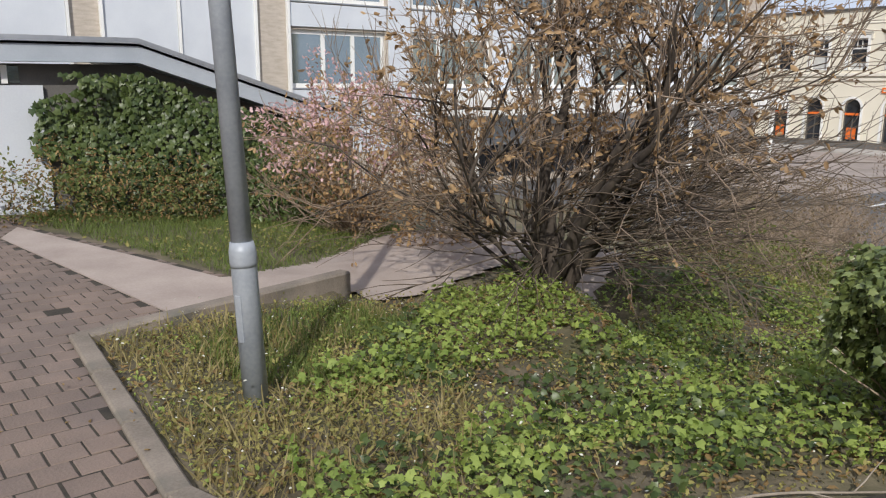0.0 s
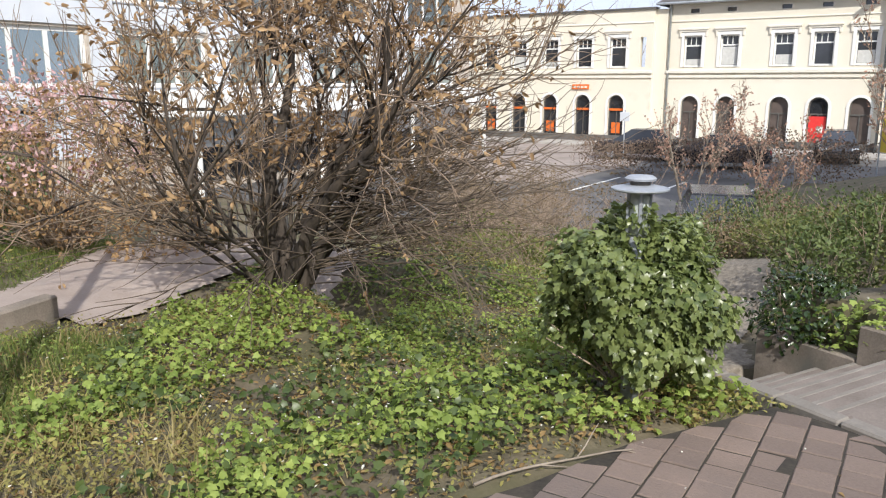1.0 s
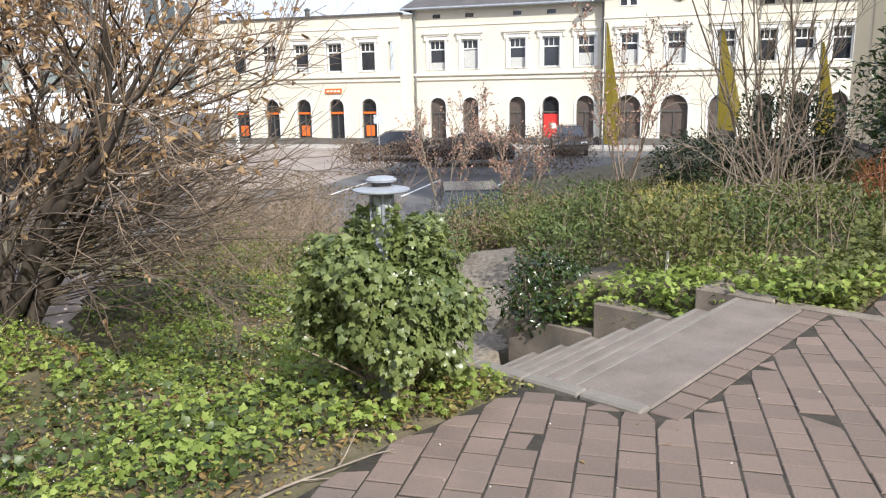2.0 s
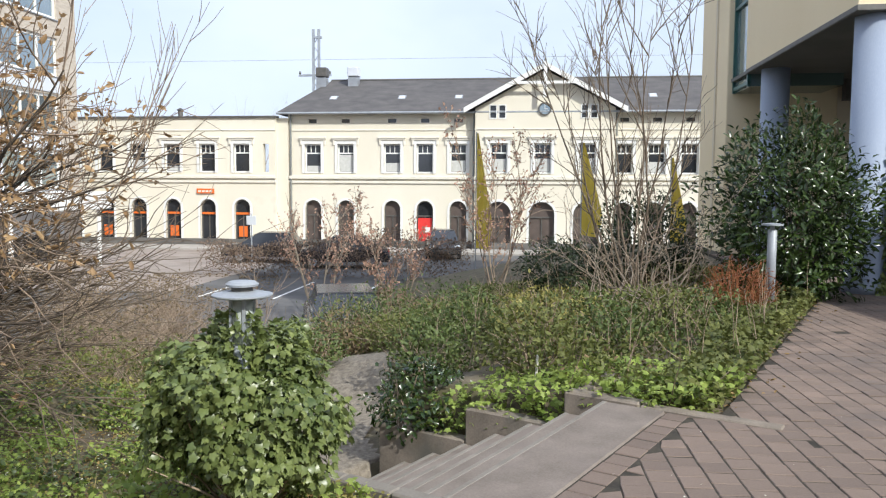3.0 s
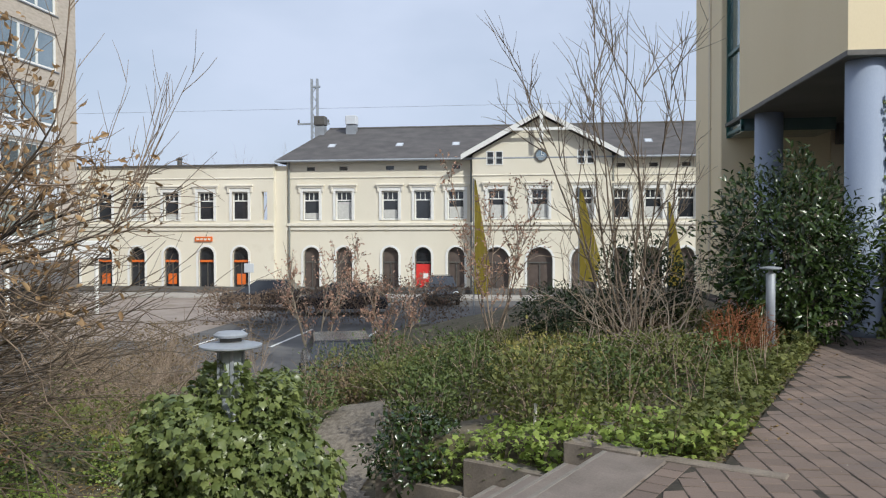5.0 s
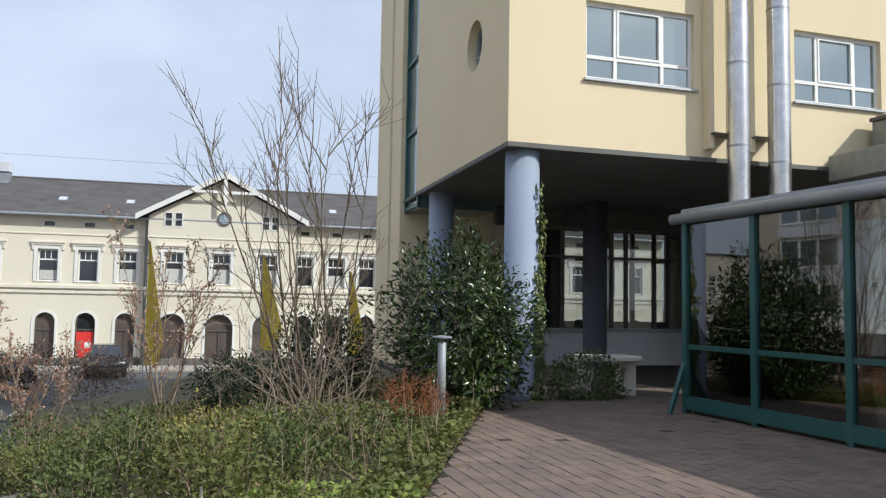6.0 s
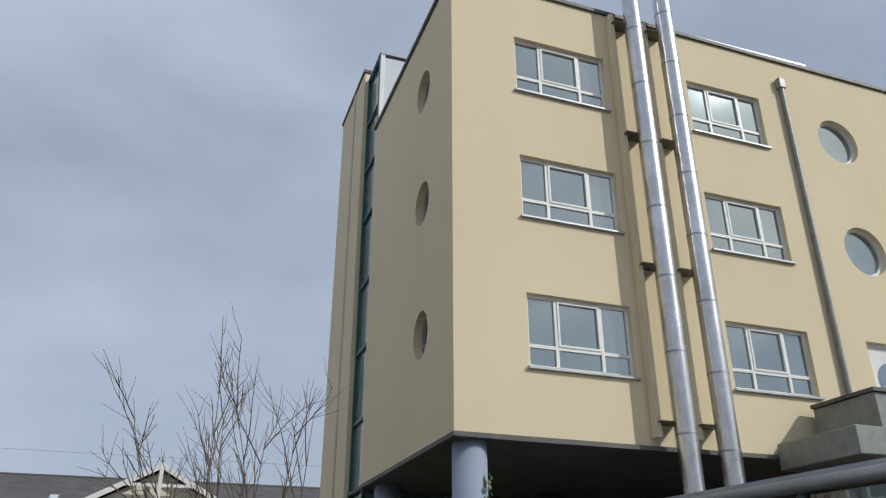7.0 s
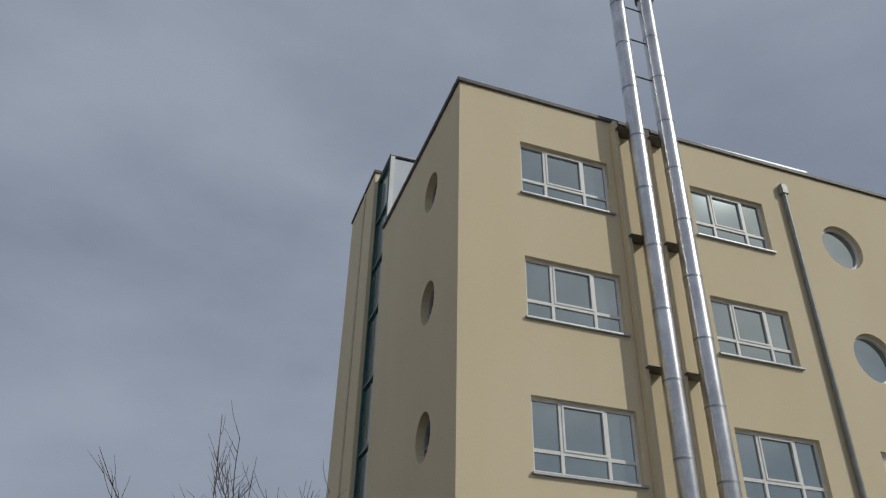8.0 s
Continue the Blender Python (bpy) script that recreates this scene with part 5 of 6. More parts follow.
part("neck", lathe([(0.05, zb + 1.114), (0.05, zb + 1.135)], 24), M_DARKSTEEL, e)
part("cap", lathe([(0.04, zb + 1.134), (0.074, zb + 1.136), (0.077, zb + 1.146), (0.06, zb + 1.158), (0.02, zb + 1.162)], 32), M_GREY, e)
bush("ivy_bush", (-1.39, 3.93, 0.53), (0.43, 0.42, 0.42), 9800, (0.028, 0.057), LEAF_IVY, L_IVY, 31, "dense green ivy bush climbing a garden lamp", 50, 0.5, 0.5, None, 0.28)
rng = np.random.default_rng(32)
n = 700
a, z = rng.uniform(0, math.tau, n), 0.45 + rng.uniform(0, 1, n) ** 1.5 * 0.57
rr = np.clip(0.2 - 0.25 * (z - 0.45), 0.06, 0.2) * rng.uniform(0.6, 1.0, n)
pp = np.column_stack([BL[0] + rr * np.cos(a), BL[1] + rr * np.sin(a), z])
o = leaves("lamp_ivy", pp, np.column_stack([np.cos(a), np.sin(a), rng.normal(-0.2, 0.6, n)]), rand_dirs(rng, n, 1.0), rng.uniform(0.025, 0.05, n), LEAF_IVY, L_IVY, rng)
tagged(o, "ivy shoots round the shaft of the garden lamp", "ivy", kind="stuff")
e2 = empty("slim_bollard_lamp", (3.12, 11.3, gz(3.12, 11.3)), "slim grey bollard lamp with small flat head", "garden lamp")
zt = 1.16 - gz(3.12, 11.3)
part("post", lathe([(0.06, 0), (0.06, zt - 0.1), (0.03, zt - 0.08), (0.03, zt - 0.03)], 16), M_GREY, e2, smooth=True)
part("head", lathe([(0.05, zt - 0.04), (0.14, zt - 0.035), (0.14, zt - 0.015), (0.04, zt)], 20), M_GREY, e2)

# ---- large brown-leafed shrub ----
rng = np.random.default_rng(41)
SBASE = np.array([-5.05, 4.95, gz(-5.05, 4.95) - 0.05])
e = empty("copper_shrub", SBASE, "large wide shrub with bare twigs and dry brown leaves", "shrub")
RV, FV = np.array([0.70, 0.71, 0]), np.array([-0.71, 0.70, 0])
stems, b1, b2, b3 = [], [], [], []
for k in range(15):
    a = rng.uniform(0, math.tau)
    tilt = rng.uniform(0.12, 0.45) if k < 5 else rng.uniform(0.3, 0.95)
    d = RV * math.cos(a) * math.sin(tilt) * 1.15 + FV * math.sin(a) * math.sin(tilt) + RV * 0.04 + np.array([0, 0, math.cos(tilt)])
    off = rng.normal(0, 0.09, 3) * (1, 1, 0)
    big = k < 5
    q, _ = line(rng, SBASE + off, d, rng.uniform(2.2, 3.0), 10, 0.13, 0.05)
    stems.append((q, 0.08 if big else 0.024, 0.01 if big else 0.005))
    b1 += branch_out(rng, q, 6, (0.4, 1.05), 1.35, 0.2, 6, 0.12, 0.06, 0.015, 0.005)
for q, r0, r1 in b1:
    b2 += branch_out(rng, q, 7, (0.35, 0.95), 0.75, 0.15, 5, 0.15, 0.05, 0.0075, 0.0028)
for q, r0, r1 in b2:
    b3 += branch_out(rng, q, 3, (0.3, 0.9), 0.4, 0.2, 3, 0.13, 0.03, 0.004, 0.0018)
low = []
for k in range(80):
    a = rng.normal(0, 1.1) if k % 2 else rng.uniform(0, math.tau)
    d = RV * math.cos(a) * 1.2 + FV * math.sin(a) + np.array([0, 0, rng.uniform(-0.02, 0.35)])
    q, _ = line(rng, SBASE + np.array([0, 0, rng.uniform(0.1, 0.9)]) + norm(d) * 0.15, d, rng.uniform(1.3, 2.5), 7, 0.08, 0.01)
    low.append((q, 0.009, 0.0025))
    low += branch_out(rng, q, 5, (0.25, 0.7), 0.7, 0.3, 4, 0.1, 0.0, 0.005, 0.002)
for k in range(75):
    a = rng.normal(0, 0.55)
    d = RV * math.cos(a) + FV * math.sin(a) + np.array([0, 0, rng.uniform(0.05, 0.6)])
    q, _ = line(rng, SBASE + np.array([0, 0, rng.uniform(0.2, 1.1)]) + norm(d) * 0.5, d, rng.uniform(1.3, 2.5), 8, 0.11, 0.0)
    low.append((q, 0.009, 0.0025))
    low += branch_out(rng, q, 6, (0.3, 0.8), 0.6, 0.25, 4, 0.12, 0.01, 0.0045, 0.002)
whips = []
for q, r0, r1 in [b1[i] for i in rng.choice(len(b1), 150)]:
    w, _ = line(rng, q[-1], norm(q[-1] - q[-3]) * 0.6 + np.array([0, 0, 1.0]), rng.uniform(0.5, 1.3), 5, 0.06, 0.06)
    whips.append((w, 0.0055, 0.002))
    whips += branch_out(rng, w, 3, (0.3, 0.6), 0.35, 0.2, 3, 0.06, 0.08, 0.0035, 0.0018)
tubes("trunk", stems, B_DARK, 7, e)
tubes("branch_work", b1, B_DARK, 5, e)
tubes("twig_work", b2 + b3 + whips, B_SHRUB, 3, e)
tubes("low_branch_work", low, B_MID, 3, e)
pts, ax = [], []
for q, r0, r1 in b2 + b3:
    top = q[-1]
    far = np.hypot(top[0] - SBASE[0], top[1] - SBASE[1])
    k = (1.0 if top[2] > 1.0 else 0.35) * np.clip((2.8 - far) / 0.9, 0.15, 1)
    if rng.random() < 0.85 * k:
        for _ in range(rng.integers(1, 6)):
            i = rng.integers(1, len(q))
            pts.append(q[i] + rng.normal(0, 0.012, 3))
            ax.append(norm(q[i] - q[i - 1]) + rng.normal(0, 0.7, 3) + np.array([0, 0, -0.5]))
pts, ax = np.array(pts), np.array(ax)
leaves("dry_foliage", pts, ax, rand_dirs(rng, len(pts)), rng.uniform(0.04, 0.085, len(pts)), LEAF_CURL, L_COPPER, rng, e)

# ---- pink flowering bush, ivy on the shed, hedge plants ----
bush("flowering_bush", (-8.3, 4.75, 0.75), (1.0, 1.05, 1.0), 3600, (0.04, 0.075), LEAF_OVAL, L_BROWN, 51, "brownish bush with pale pink blossom", 200, 0.1, 0.35, B_TWIG, 0.3, ((L_PINK, 4200, (0.04, 0.07), LEAF_OVAL),))
bush("dark_bush", (-9.3, 4.2, 0.2), (0.75, 0.75, 0.6), 1500, (0.05, 0.09), LEAF_OVAL, L_IVYDARK, 52, "low dark evergreen bush beside the lawn", 40)
bush("dark_bush", (-7.2, 5.3, 0.0), (0.55, 0.7, 0.5), 1000, (0.05, 0.08), LEAF_OVAL, L_BROWN, 58, "low brown twiggy bush beside the path", 60)
rng = np.random.default_rng(53)
iy = rng.uniform(1.65, 6.0, 5200)
roof = np.interp(iy, [2.97, 5.5, 6.3], [1.74, 0.95, 0.85])
iz = -0.35 + (roof + 0.32) * rng.uniform(0, 1, len(iy)) ** 0.85
iy = np.where(iy < 1.75 + 0.3 * np.sin(iz * 5.0) + 0.2 * np.sin(iz * 13.0), iy + 1.1, iy)
bul = 0.06 + 0.5 * np.array([abs(noise.noise(Vector((y * 1.1, z * 1.3, 4)))) for y, z in zip(iy, iz)]) + 0.12 * np.clip(1 - iz, 0, 1)
pp = np.column_stack([SX + bul * rng.uniform(0.6, 1.15, len(iy)) + 0.06, iy, iz])
fc = np.column_stack([np.ones(len(iy)), np.zeros(len(iy)), 0.5 * np.ones(len(iy))]) + rng.normal(0, 0.45, (len(iy), 3))
o = leaves("wall_ivy", pp, np.column_stack([0.3 * np.ones(len(iy)), rng.normal(0, 0.6, len(iy)), -0.8 * np.ones(len(iy))]), fc, rng.uniform(0.05, 0.11, len(iy)), LEAF_IVY, L_IVYDARK, rng)
tagged(o, "dark ivy covering the shed wall", "ivy", kind="stuff")
cover("hedge_plants", [(-10.8, -1), (-9.6, -1), (-9.4, 3.4), (-10.6, 4.0)], 3000, (0.03, 0.07), 0.95, LEAF_OVAL, L_LOW, 54, "olive and brown low plants before the shed", "low plants", None, 1.0)
cover("hedge_plants", [(-10.8, -1), (-9.8, -1), (-9.6, 3.4), (-10.6, 4.0)], 3000, (0.03, 0.07), 1.0, LEAF_CURL, L_DRY, 55, "dry brown stems and leaves before the shed", "low plants", None, 1.0)

# ---- planter beside the steps ----
bush("planter_bush", (-1.08, 7.25, -0.36), (0.44, 0.42, 0.42), 1500, (0.04, 0.075), LEAF_OVAL, L_LAUREL, 61, "dark evergreen bush with small white flowers in the planter", 30, 0.2, 0.5, None, 0.2, ((L_WHITEF, 90, (0.02, 0.04), LEAF_OVAL),))
PL = [tuple(STAIR0 + WD * u + DD * v) for u, v in ((2.3, -0.2), (3.4, -0.4), (3.6, 2.2), (2.3, 2.3))]


def heap(name, poly, n, size, z0, z1, shape, material, seed, label):
    rng = np.random.default_rng(seed)
    p = scatter(rng, poly, n)
    u, v = stair_uv(p[:, 0], p[:, 1])
    z = np.interp(v, [-0.2, 1.0, 2.2], [0.0, -0.12, -0.42]) + rng.uniform(z0, z1, n)
    o = leaves(name, np.column_stack([p, z]), rand_dirs(rng, n) * (1, 1, 0.5), rand_dirs(rng, n, 2), rng.uniform(*size, n), shape, material, rng)
    return tagged(o, label, "ground cover", kind="stuff")


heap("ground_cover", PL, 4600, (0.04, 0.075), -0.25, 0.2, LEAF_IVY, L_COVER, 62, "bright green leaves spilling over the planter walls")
tagged(link("plant_stake", cyl((-0.03, 7.2, -0.5), (-0.0, 7.2, 0.12), 0.012, n=8), M_STONE), "pale wooden plant stake in the bed", "stake")

# ---- bed between steps and yellow building ----
BR = [(0.6, 6.3), (1.25, 6.0), (3.95, 12.1), (4.1, 14.5), (3.2, 18.5), (-3.9, 19.0), (-4.1, 13.5), (-2.9, 11.3), (-1.8, 10.9), (-1.6, 8.2), (-0.6, 7.9), (0.2, 6.7)]


def mass(name, poly, n, size, h, shape, material, seed, label, where=None, freq=0.9):
    """Low shrubs grown into one another, with a lumpy top."""
    rng = np.random.default_rng(seed)
    p = scatter(rng, poly, n)
    if where:
        p = p[patchy(p, where[0], where[2]) * where[3] > where[1]]
    m = len(p)
    edge = np.clip(outside_by(p[:, 0], p[:, 1], TERRACE) / 1.2, 0.12, 1)
    top = h * edge * (0.3 + 1.15 * np.clip(patchy(p, freq, 7.0) + 0.5, 0, 1.2))
    top = top * np.clip((17.5 - p[:, 1]) / 5, 0.3, 1) * np.where(p[:, 0] > -1.0, np.clip((14.5 - p[:, 1]) / 4, 0.35, 1), 1)
    z = ground_z(p[:, 0], p[:, 1]) + top * (rng.uniform(0.1, 1, m) ** 0.5)
    axis = rand_dirs(rng, m, 0.1)
    o = leaves(name, np.column_stack([p, z]), axis, rand_dirs(rng, m, 0.8), rng.uniform(*size, m), shape, material, rng)
    return tagged(o, label, "low shrubs", kind="stuff")


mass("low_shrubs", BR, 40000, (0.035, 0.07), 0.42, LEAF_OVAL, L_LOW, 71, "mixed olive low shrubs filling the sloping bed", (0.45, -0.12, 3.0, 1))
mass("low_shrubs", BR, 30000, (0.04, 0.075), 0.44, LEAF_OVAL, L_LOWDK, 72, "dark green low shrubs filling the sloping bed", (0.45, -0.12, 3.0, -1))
mass("low_shrubs", BR, 4000, (0.03, 0.06), 0.5, LEAF_CURL, L_HEDGE, 73, "brown dry shoots among low shrubs", (0.6, 0.0, 9.0, 1))
CLUMPS = [(-3.55, 13.9, 0.8, 0.72, L_LOWDK), (-2.9, 14.9, 0.85, 0.75, L_LOWDK), (-3.1, 12.5, 0.7, 0.55, L_LOW), (-1.25, 9.1, 0.5, 0.42, L_LOWDK), (-0.75, 8.4, 0.42, 0.36, L_LOWDK), (-3.15, 8.3, 0.5, 0.4, L_LOW), (-3.0, 10.2, 0.5, 0.4, L_LOWDK), (-2.5, 13.2, 0.75, 0.55, L_LOWDK), (-3.4, 14.6, 0.9, 0.6, L_LOWDK), (-1.4, 12.0, 0.7, 0.5, L_LOWDK), (-0.5, 14.0, 0.8, 0.5, L_LOW), (0.5, 11.2, 0.7, 0.45, L_LOW),
          (1.3, 9.6, 0.6, 0.38, L_LOW), (0.1, 9.3, 0.6, 0.42, L_OLIVE), (1.9, 11.8, 0.7, 0.42, L_OLIVE), (-2.9, 16.2, 0.9, 0.6, L_HEDGE), (-3.2, 17.4, 0.9, 0.65, L_HEDGE), (-0.8, 10.2, 0.5, 0.4, L_LOWDK), (2.9, 13.6, 0.7, 0.5, L_LOW)]
rng = np.random.default_rng(299)
for x, y in scatter(rng, BR, 160):
    if outside_by(x, y, TERRACE) > 0.9 and min(math.hypot(x - c[0], y - c[1]) for c in CLUMPS) > 0.85 and y < 16.8:
        dark = noise.noise(Vector((x * 0.45 + 3, y * 0.45, 2.1))) < 0.0
        CLUMPS.append((float(x), float(y), rng.uniform(0.42, 0.72), rng.uniform(0.26, 0.48), (L_LOWDK if dark else L_LOW) if rng.random() < 0.75 else (L_OLIVE if rng.random() < 0.6 else L_HEDGE)))
for k, (x, y, r, h, mt) in enumerate(CLUMPS):
    if x > -1.0 and y > 10.5:
        h *= 0.5
    what = {id(L_LOWDK): "dark green", id(L_LOW): "olive green", id(L_OLIVE): "yellowish green", id(L_HEDGE): "brown twiggy"}[id(mt)]
    bush("low_bush", (x, y, gz(x, y) + h * 0.75), (r, r * 0.9, h), 1300, (0.035, 0.068), LEAF_OVAL, mt, 300 + k, what + " rounded low bush in the sloping bed", 45, 0.0, 0.4, None, 0.3)
EDGE = [(0.9, 6.25), (1.3, 6.0), (4.0, 12.1), (3.9, 12.8), (3.0, 12.4), (2.2, 10.0)]
# Edge plants take a darker leaf than the bed; brightness is set by colour.
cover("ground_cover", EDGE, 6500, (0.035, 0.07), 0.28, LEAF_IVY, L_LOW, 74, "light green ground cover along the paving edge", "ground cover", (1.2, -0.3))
cover("dead_leaves", [(1.2, 5.75), (1.55, 5.75), (4.25, 11.9), (3.9, 12.1)], 420, (0.02, 0.05), 0.09, LEAF_CURL, L_DRY, 99, "dry leaves along the edge of the paving", "leaf litter", None, 0.2)
rng = np.random.default_rng(75)
p = scatter(rng, BR, 420)
ls = []
for x, y in p:
    z = gz(x, y)
    q, _ = line(rng, (x, y, z), rng.normal(0, 0.5, 3) + (0, 0, 1.2), rng.uniform(0.4, 0.9), 4, 0.12, 0.0)
    ls.append((q, 0.006, 0.002))
tagged(tubes("shrub_twigs", ls, B_TWIG, 3), "bare brown twigs sticking out of low shrubs", "twigs", kind="stuff")


MID = [(-2.9, 8.2), (-2.9, 11.0), (-5.6, 13.6), (-6.3, 19), (-11, 19.5), (-10, 12), (-6.6, 9.6), (-5.6, 7.6), (-3.5, 7.8)]
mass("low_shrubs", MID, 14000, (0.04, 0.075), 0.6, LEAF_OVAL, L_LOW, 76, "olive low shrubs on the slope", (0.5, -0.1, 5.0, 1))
mass("low_shrubs", MID, 4500, (0.04, 0.07), 0.6, LEAF_CURL, L_HEDGE, 77, "brown dry low shrubs on the slope", (0.5, -0.15, 5.0, -1))
rng = np.random.default_rng(78)
ls = []
for x, y in scatter(rng, [(-4.6, 9.0), (-3.2, 10.0), (-5.8, 16), (-10, 17), (-8.5, 10.6)], 260):
    q, _ = line(rng, (x, y, gz(x, y)), rng.normal(0, 0.6, 3) + (0, 0, 1.2), rng.uniform(0.7, 1.7), 5, 0.12, 0.0)
    ls.append((q, 0.008, 0.0025))
    ls += branch_out(rng, q, 4, (0.3, 0.8), 0.5, 0.3, 3, 0.1, 0.02, 0.004, 0.002)
tagged(tubes("hedge_twigs", ls, B_TWIG, 3), "tangle of bare brown hedge twigs on the slope", "twigs", kind="stuff")


cover("ground_cover", [(-3.0, 7.9), (-5.6, 7.7), (-9.6, 10.6), (-9.2, 15.0), (-5.0, 13.4), (-2.9, 11.0)], 9000, (0.03, 0.065), 0.2, LEAF_OVAL, L_OLIVE, 98, "yellowish green grass and weeds on the slope", "ground cover", (0.5, -0.1))
cover("dead_leaves", [(-14.5, 14.5), (-8.4, 14.5), (-8.0, 22.0), (-10.5, 31.0), (-22, 31.0), (-20, 20)], 6000, (0.06, 0.13), 0.08, LEAF_CURL, L_HEDGE, 79, "brown leaf litter along the street edge", "leaf litter", (0.35, -0.15), 0.3)
rng = np.random.default_rng(97)
for k, (x, y) in enumerate(((-8.6, 15.2), (-9.8, 16.6), (-11.2, 18.0), (-9.0, 18.2), (-12.6, 20.4), (-10.4, 20.6))):
    bush("twiggy_bush", (x, y, gz(x, y) + 0.55), (1.05, 0.9, 0.8), 700, (0.04, 0.08), LEAF_CURL, L_HEDGE, 400 + k, "brown bare twiggy bush beside the street", 190, 0.0, 0.3, B_TWIG, 0.3)


def bare_tree(name, base, stems, height, spread, seed, label, bark, buds=None, kids=9, r=0.035, lean=(0, 0)):
    rng = np.random.default_rng(seed)
    b = np.array([base[0], base[1], gz(*base) - 0.05])
    e = empty(name, b, label, "tree")
    s, k1, k2 = [], [], []
    for k in range(stems):
        a = math.tau * k / stems + rng.uniform(-0.3, 0.3)
        t = rng.uniform(0.3, 1.0) * spread / height
        d = np.array([math.cos(a) * t + lean[0], math.sin(a) * t + lean[1], 1.0])
        h = height * rng.uniform(0.72, 1.02)
        q, _ = line(rng, b + np.array([math.cos(a), math.sin(a), 0]) * 0.08, d, h, 12, 0.075, 0.035)
        s.append((q, r * rng.uniform(0.7, 1.1), 0.004))
        k1 += branch_out(rng, q, kids, (0.3, 0.75), height * 0.24, 0.22, 6, 0.07, 0.07, 0.010, 0.004)
    for q, _a, _b in k1:
        k2 += branch_out(rng, q, 5, (0.3, 0.8), height * 0.1, 0.2, 4, 0.1, 0.04, 0.0055, 0.0025)
    tubes("trunk", s, bark, 6, e)
    tubes("branch_work", k1, bark, 4, e)
    tubes("twig_work", k2, bark, 3, e)
    if buds:
        pos = np.array([q[rng.integers(1, len(q))] for q, _a, _b in k2 + k1 for _ in range(5)])
        leaves("blossom", pos, rand_dirs(rng, len(pos), 0.5), rand_dirs(rng, len(pos)), rng.uniform(0.045, 0.085, len(pos)), LEAF_OVAL, buds, rng, e)
    return e


bare_tree("bare_tree", (1.42, 12.6), 9, 5.0, 2.1, 81, "bare multi-stemmed tree with thin grey branches", B_MID, None, 10, 0.026, (-0.05, 0))
bare_tree("budding_tree", (-5.9, 20.4), 5, 3.7, 1.9, 82, "slender tree with pinkish buds", B_GREY, L_BUD, 10, 0.03)
bare_tree("budding_tree", (-3.4, 18.2), 6, 2.7, 1.6, 83, "twiggy reddish budding shrub", B_TWIG, L_BUD, 8, 0.02)
bare_tree("bare_tree", (-1.0, 17.8), 7, 3.6, 1.3, 84, "thin bare twiggy tree beside the street", B_TWIG, L_BUD, 7, 0.02)
rng = np.random.default_rng(85)
arch_ls, arch_tw = [], []
for k in range(34):
    a = rng.uniform(0, math.tau)
    q, _ = line(rng, np.array([1.25, 11.0, gz(1.25, 11.0)]) + rng.normal(0, 0.28, 3) * (1, 1, 0), (math.cos(a), math.sin(a) * 0.7, rng.uniform(0.5, 2.2)), rng.uniform(1.0, 2.6), 9, 0.22, -0.02)
    arch_ls.append((q, rng.uniform(0.008, 0.015), 0.003))
    arch_tw += branch_out(rng, q, 6, (0.4, 1.1), 0.55, 0.2, 4, 0.22, 0.0, 0.004, 0.002)
sh2 = empty("arching_shrub", (1.25, 11.0, gz(1.25, 11.0)), "tangled shrub of bare arching stems", "shrub")
for x0, z0, dx in ((1.3, 0.35, 0.35), (1.1, 0.25, 0.6)):
    q, _ = line(rng, (x0, 10.7, z0), (dx, -1.0, -0.15), 1.3, 7, 0.07, -0.06)
    arch_ls.append((q, 0.011, 0.004))
tubes("stem_work", arch_ls, B_GREY, 4, sh2)
tubes("twig_work", arch_tw, B_TWIG, 3, sh2)
bush("dark_conifer", (0.45, 14.4, 0.0), (0.85, 0.6, 0.75), 3400, (0.06, 0.12), LEAF_LONG, L_YEW, 86, "dark green spreading conifer bush", 40, 0.3, 0.4)
bush("dark_conifer", (1.9, 14.6, 0.45), (1.0, 0.8, 1.2), 5200, (0.06, 0.12), LEAF_LONG, L_YEW, 87, "tall dark evergreen bush near the old building", 40, 0.2, 0.4)
bush("laurel_bush", (3.75, 12.55, 1.15), (1.2, 1.1, 1.6), 9000, (0.09, 0.15), LEAF_LONG, L_LAUREL, 88, "large glossy dark green laurel bush beside the column", 90, 0.0, 0.3, B_DARK, 0.22)
bush("rust_bush", (2.62, 11.0, 0.28), (0.55, 0.5, 0.42), 1200, (0.03, 0.06), LEAF_LONG, L_RUST, 89, "rust-red twiggy bush before the laurel", 160, 0.0, 0.3, B_RUST)
bush("dark_bush", (6.3, 13.2, 0.3), (0.8, 0.42, 0.5), 2200, (0.05, 0.09), LEAF_OVAL, L_IVYDARK, 90, "low dark green bush beside the column", 40)
# ivy up the corner column
rng = np.random.default_rng(91)
n = 1100
a = rng.normal(-0.75, 0.42, n)
z = rng.uniform(0, 1, n) ** 1.3 * 3.8
keep = np.abs(a + 0.75 - 0.15 * np.sin(z * 3)) < 0.75 * (1 - z / 4.4)
a, z = a[keep], z[keep]
rr = 0.32 + rng.uniform(0, 0.1, len(z))
pp = np.column_stack([5.08 + rr * np.cos(a), 13.25 + rr * np.sin(a), z])
nn = np.column_stack([np.cos(a), np.sin(a), 0.4 + 0 * a])
o = leaves("column_ivy", pp, np.column_stack([rng.normal(0, 0.5, len(z)), rng.normal(0, 0.5, len(z)), -np.ones(len(z))]), nn + rng.normal(0, 0.3, (len(z), 3)), rng.uniform(0.05, 0.09, len(z)), LEAF_IVY, L_IVY, rng)
tagged(o, "green ivy climbing the corner column", "ivy", kind="stuff")
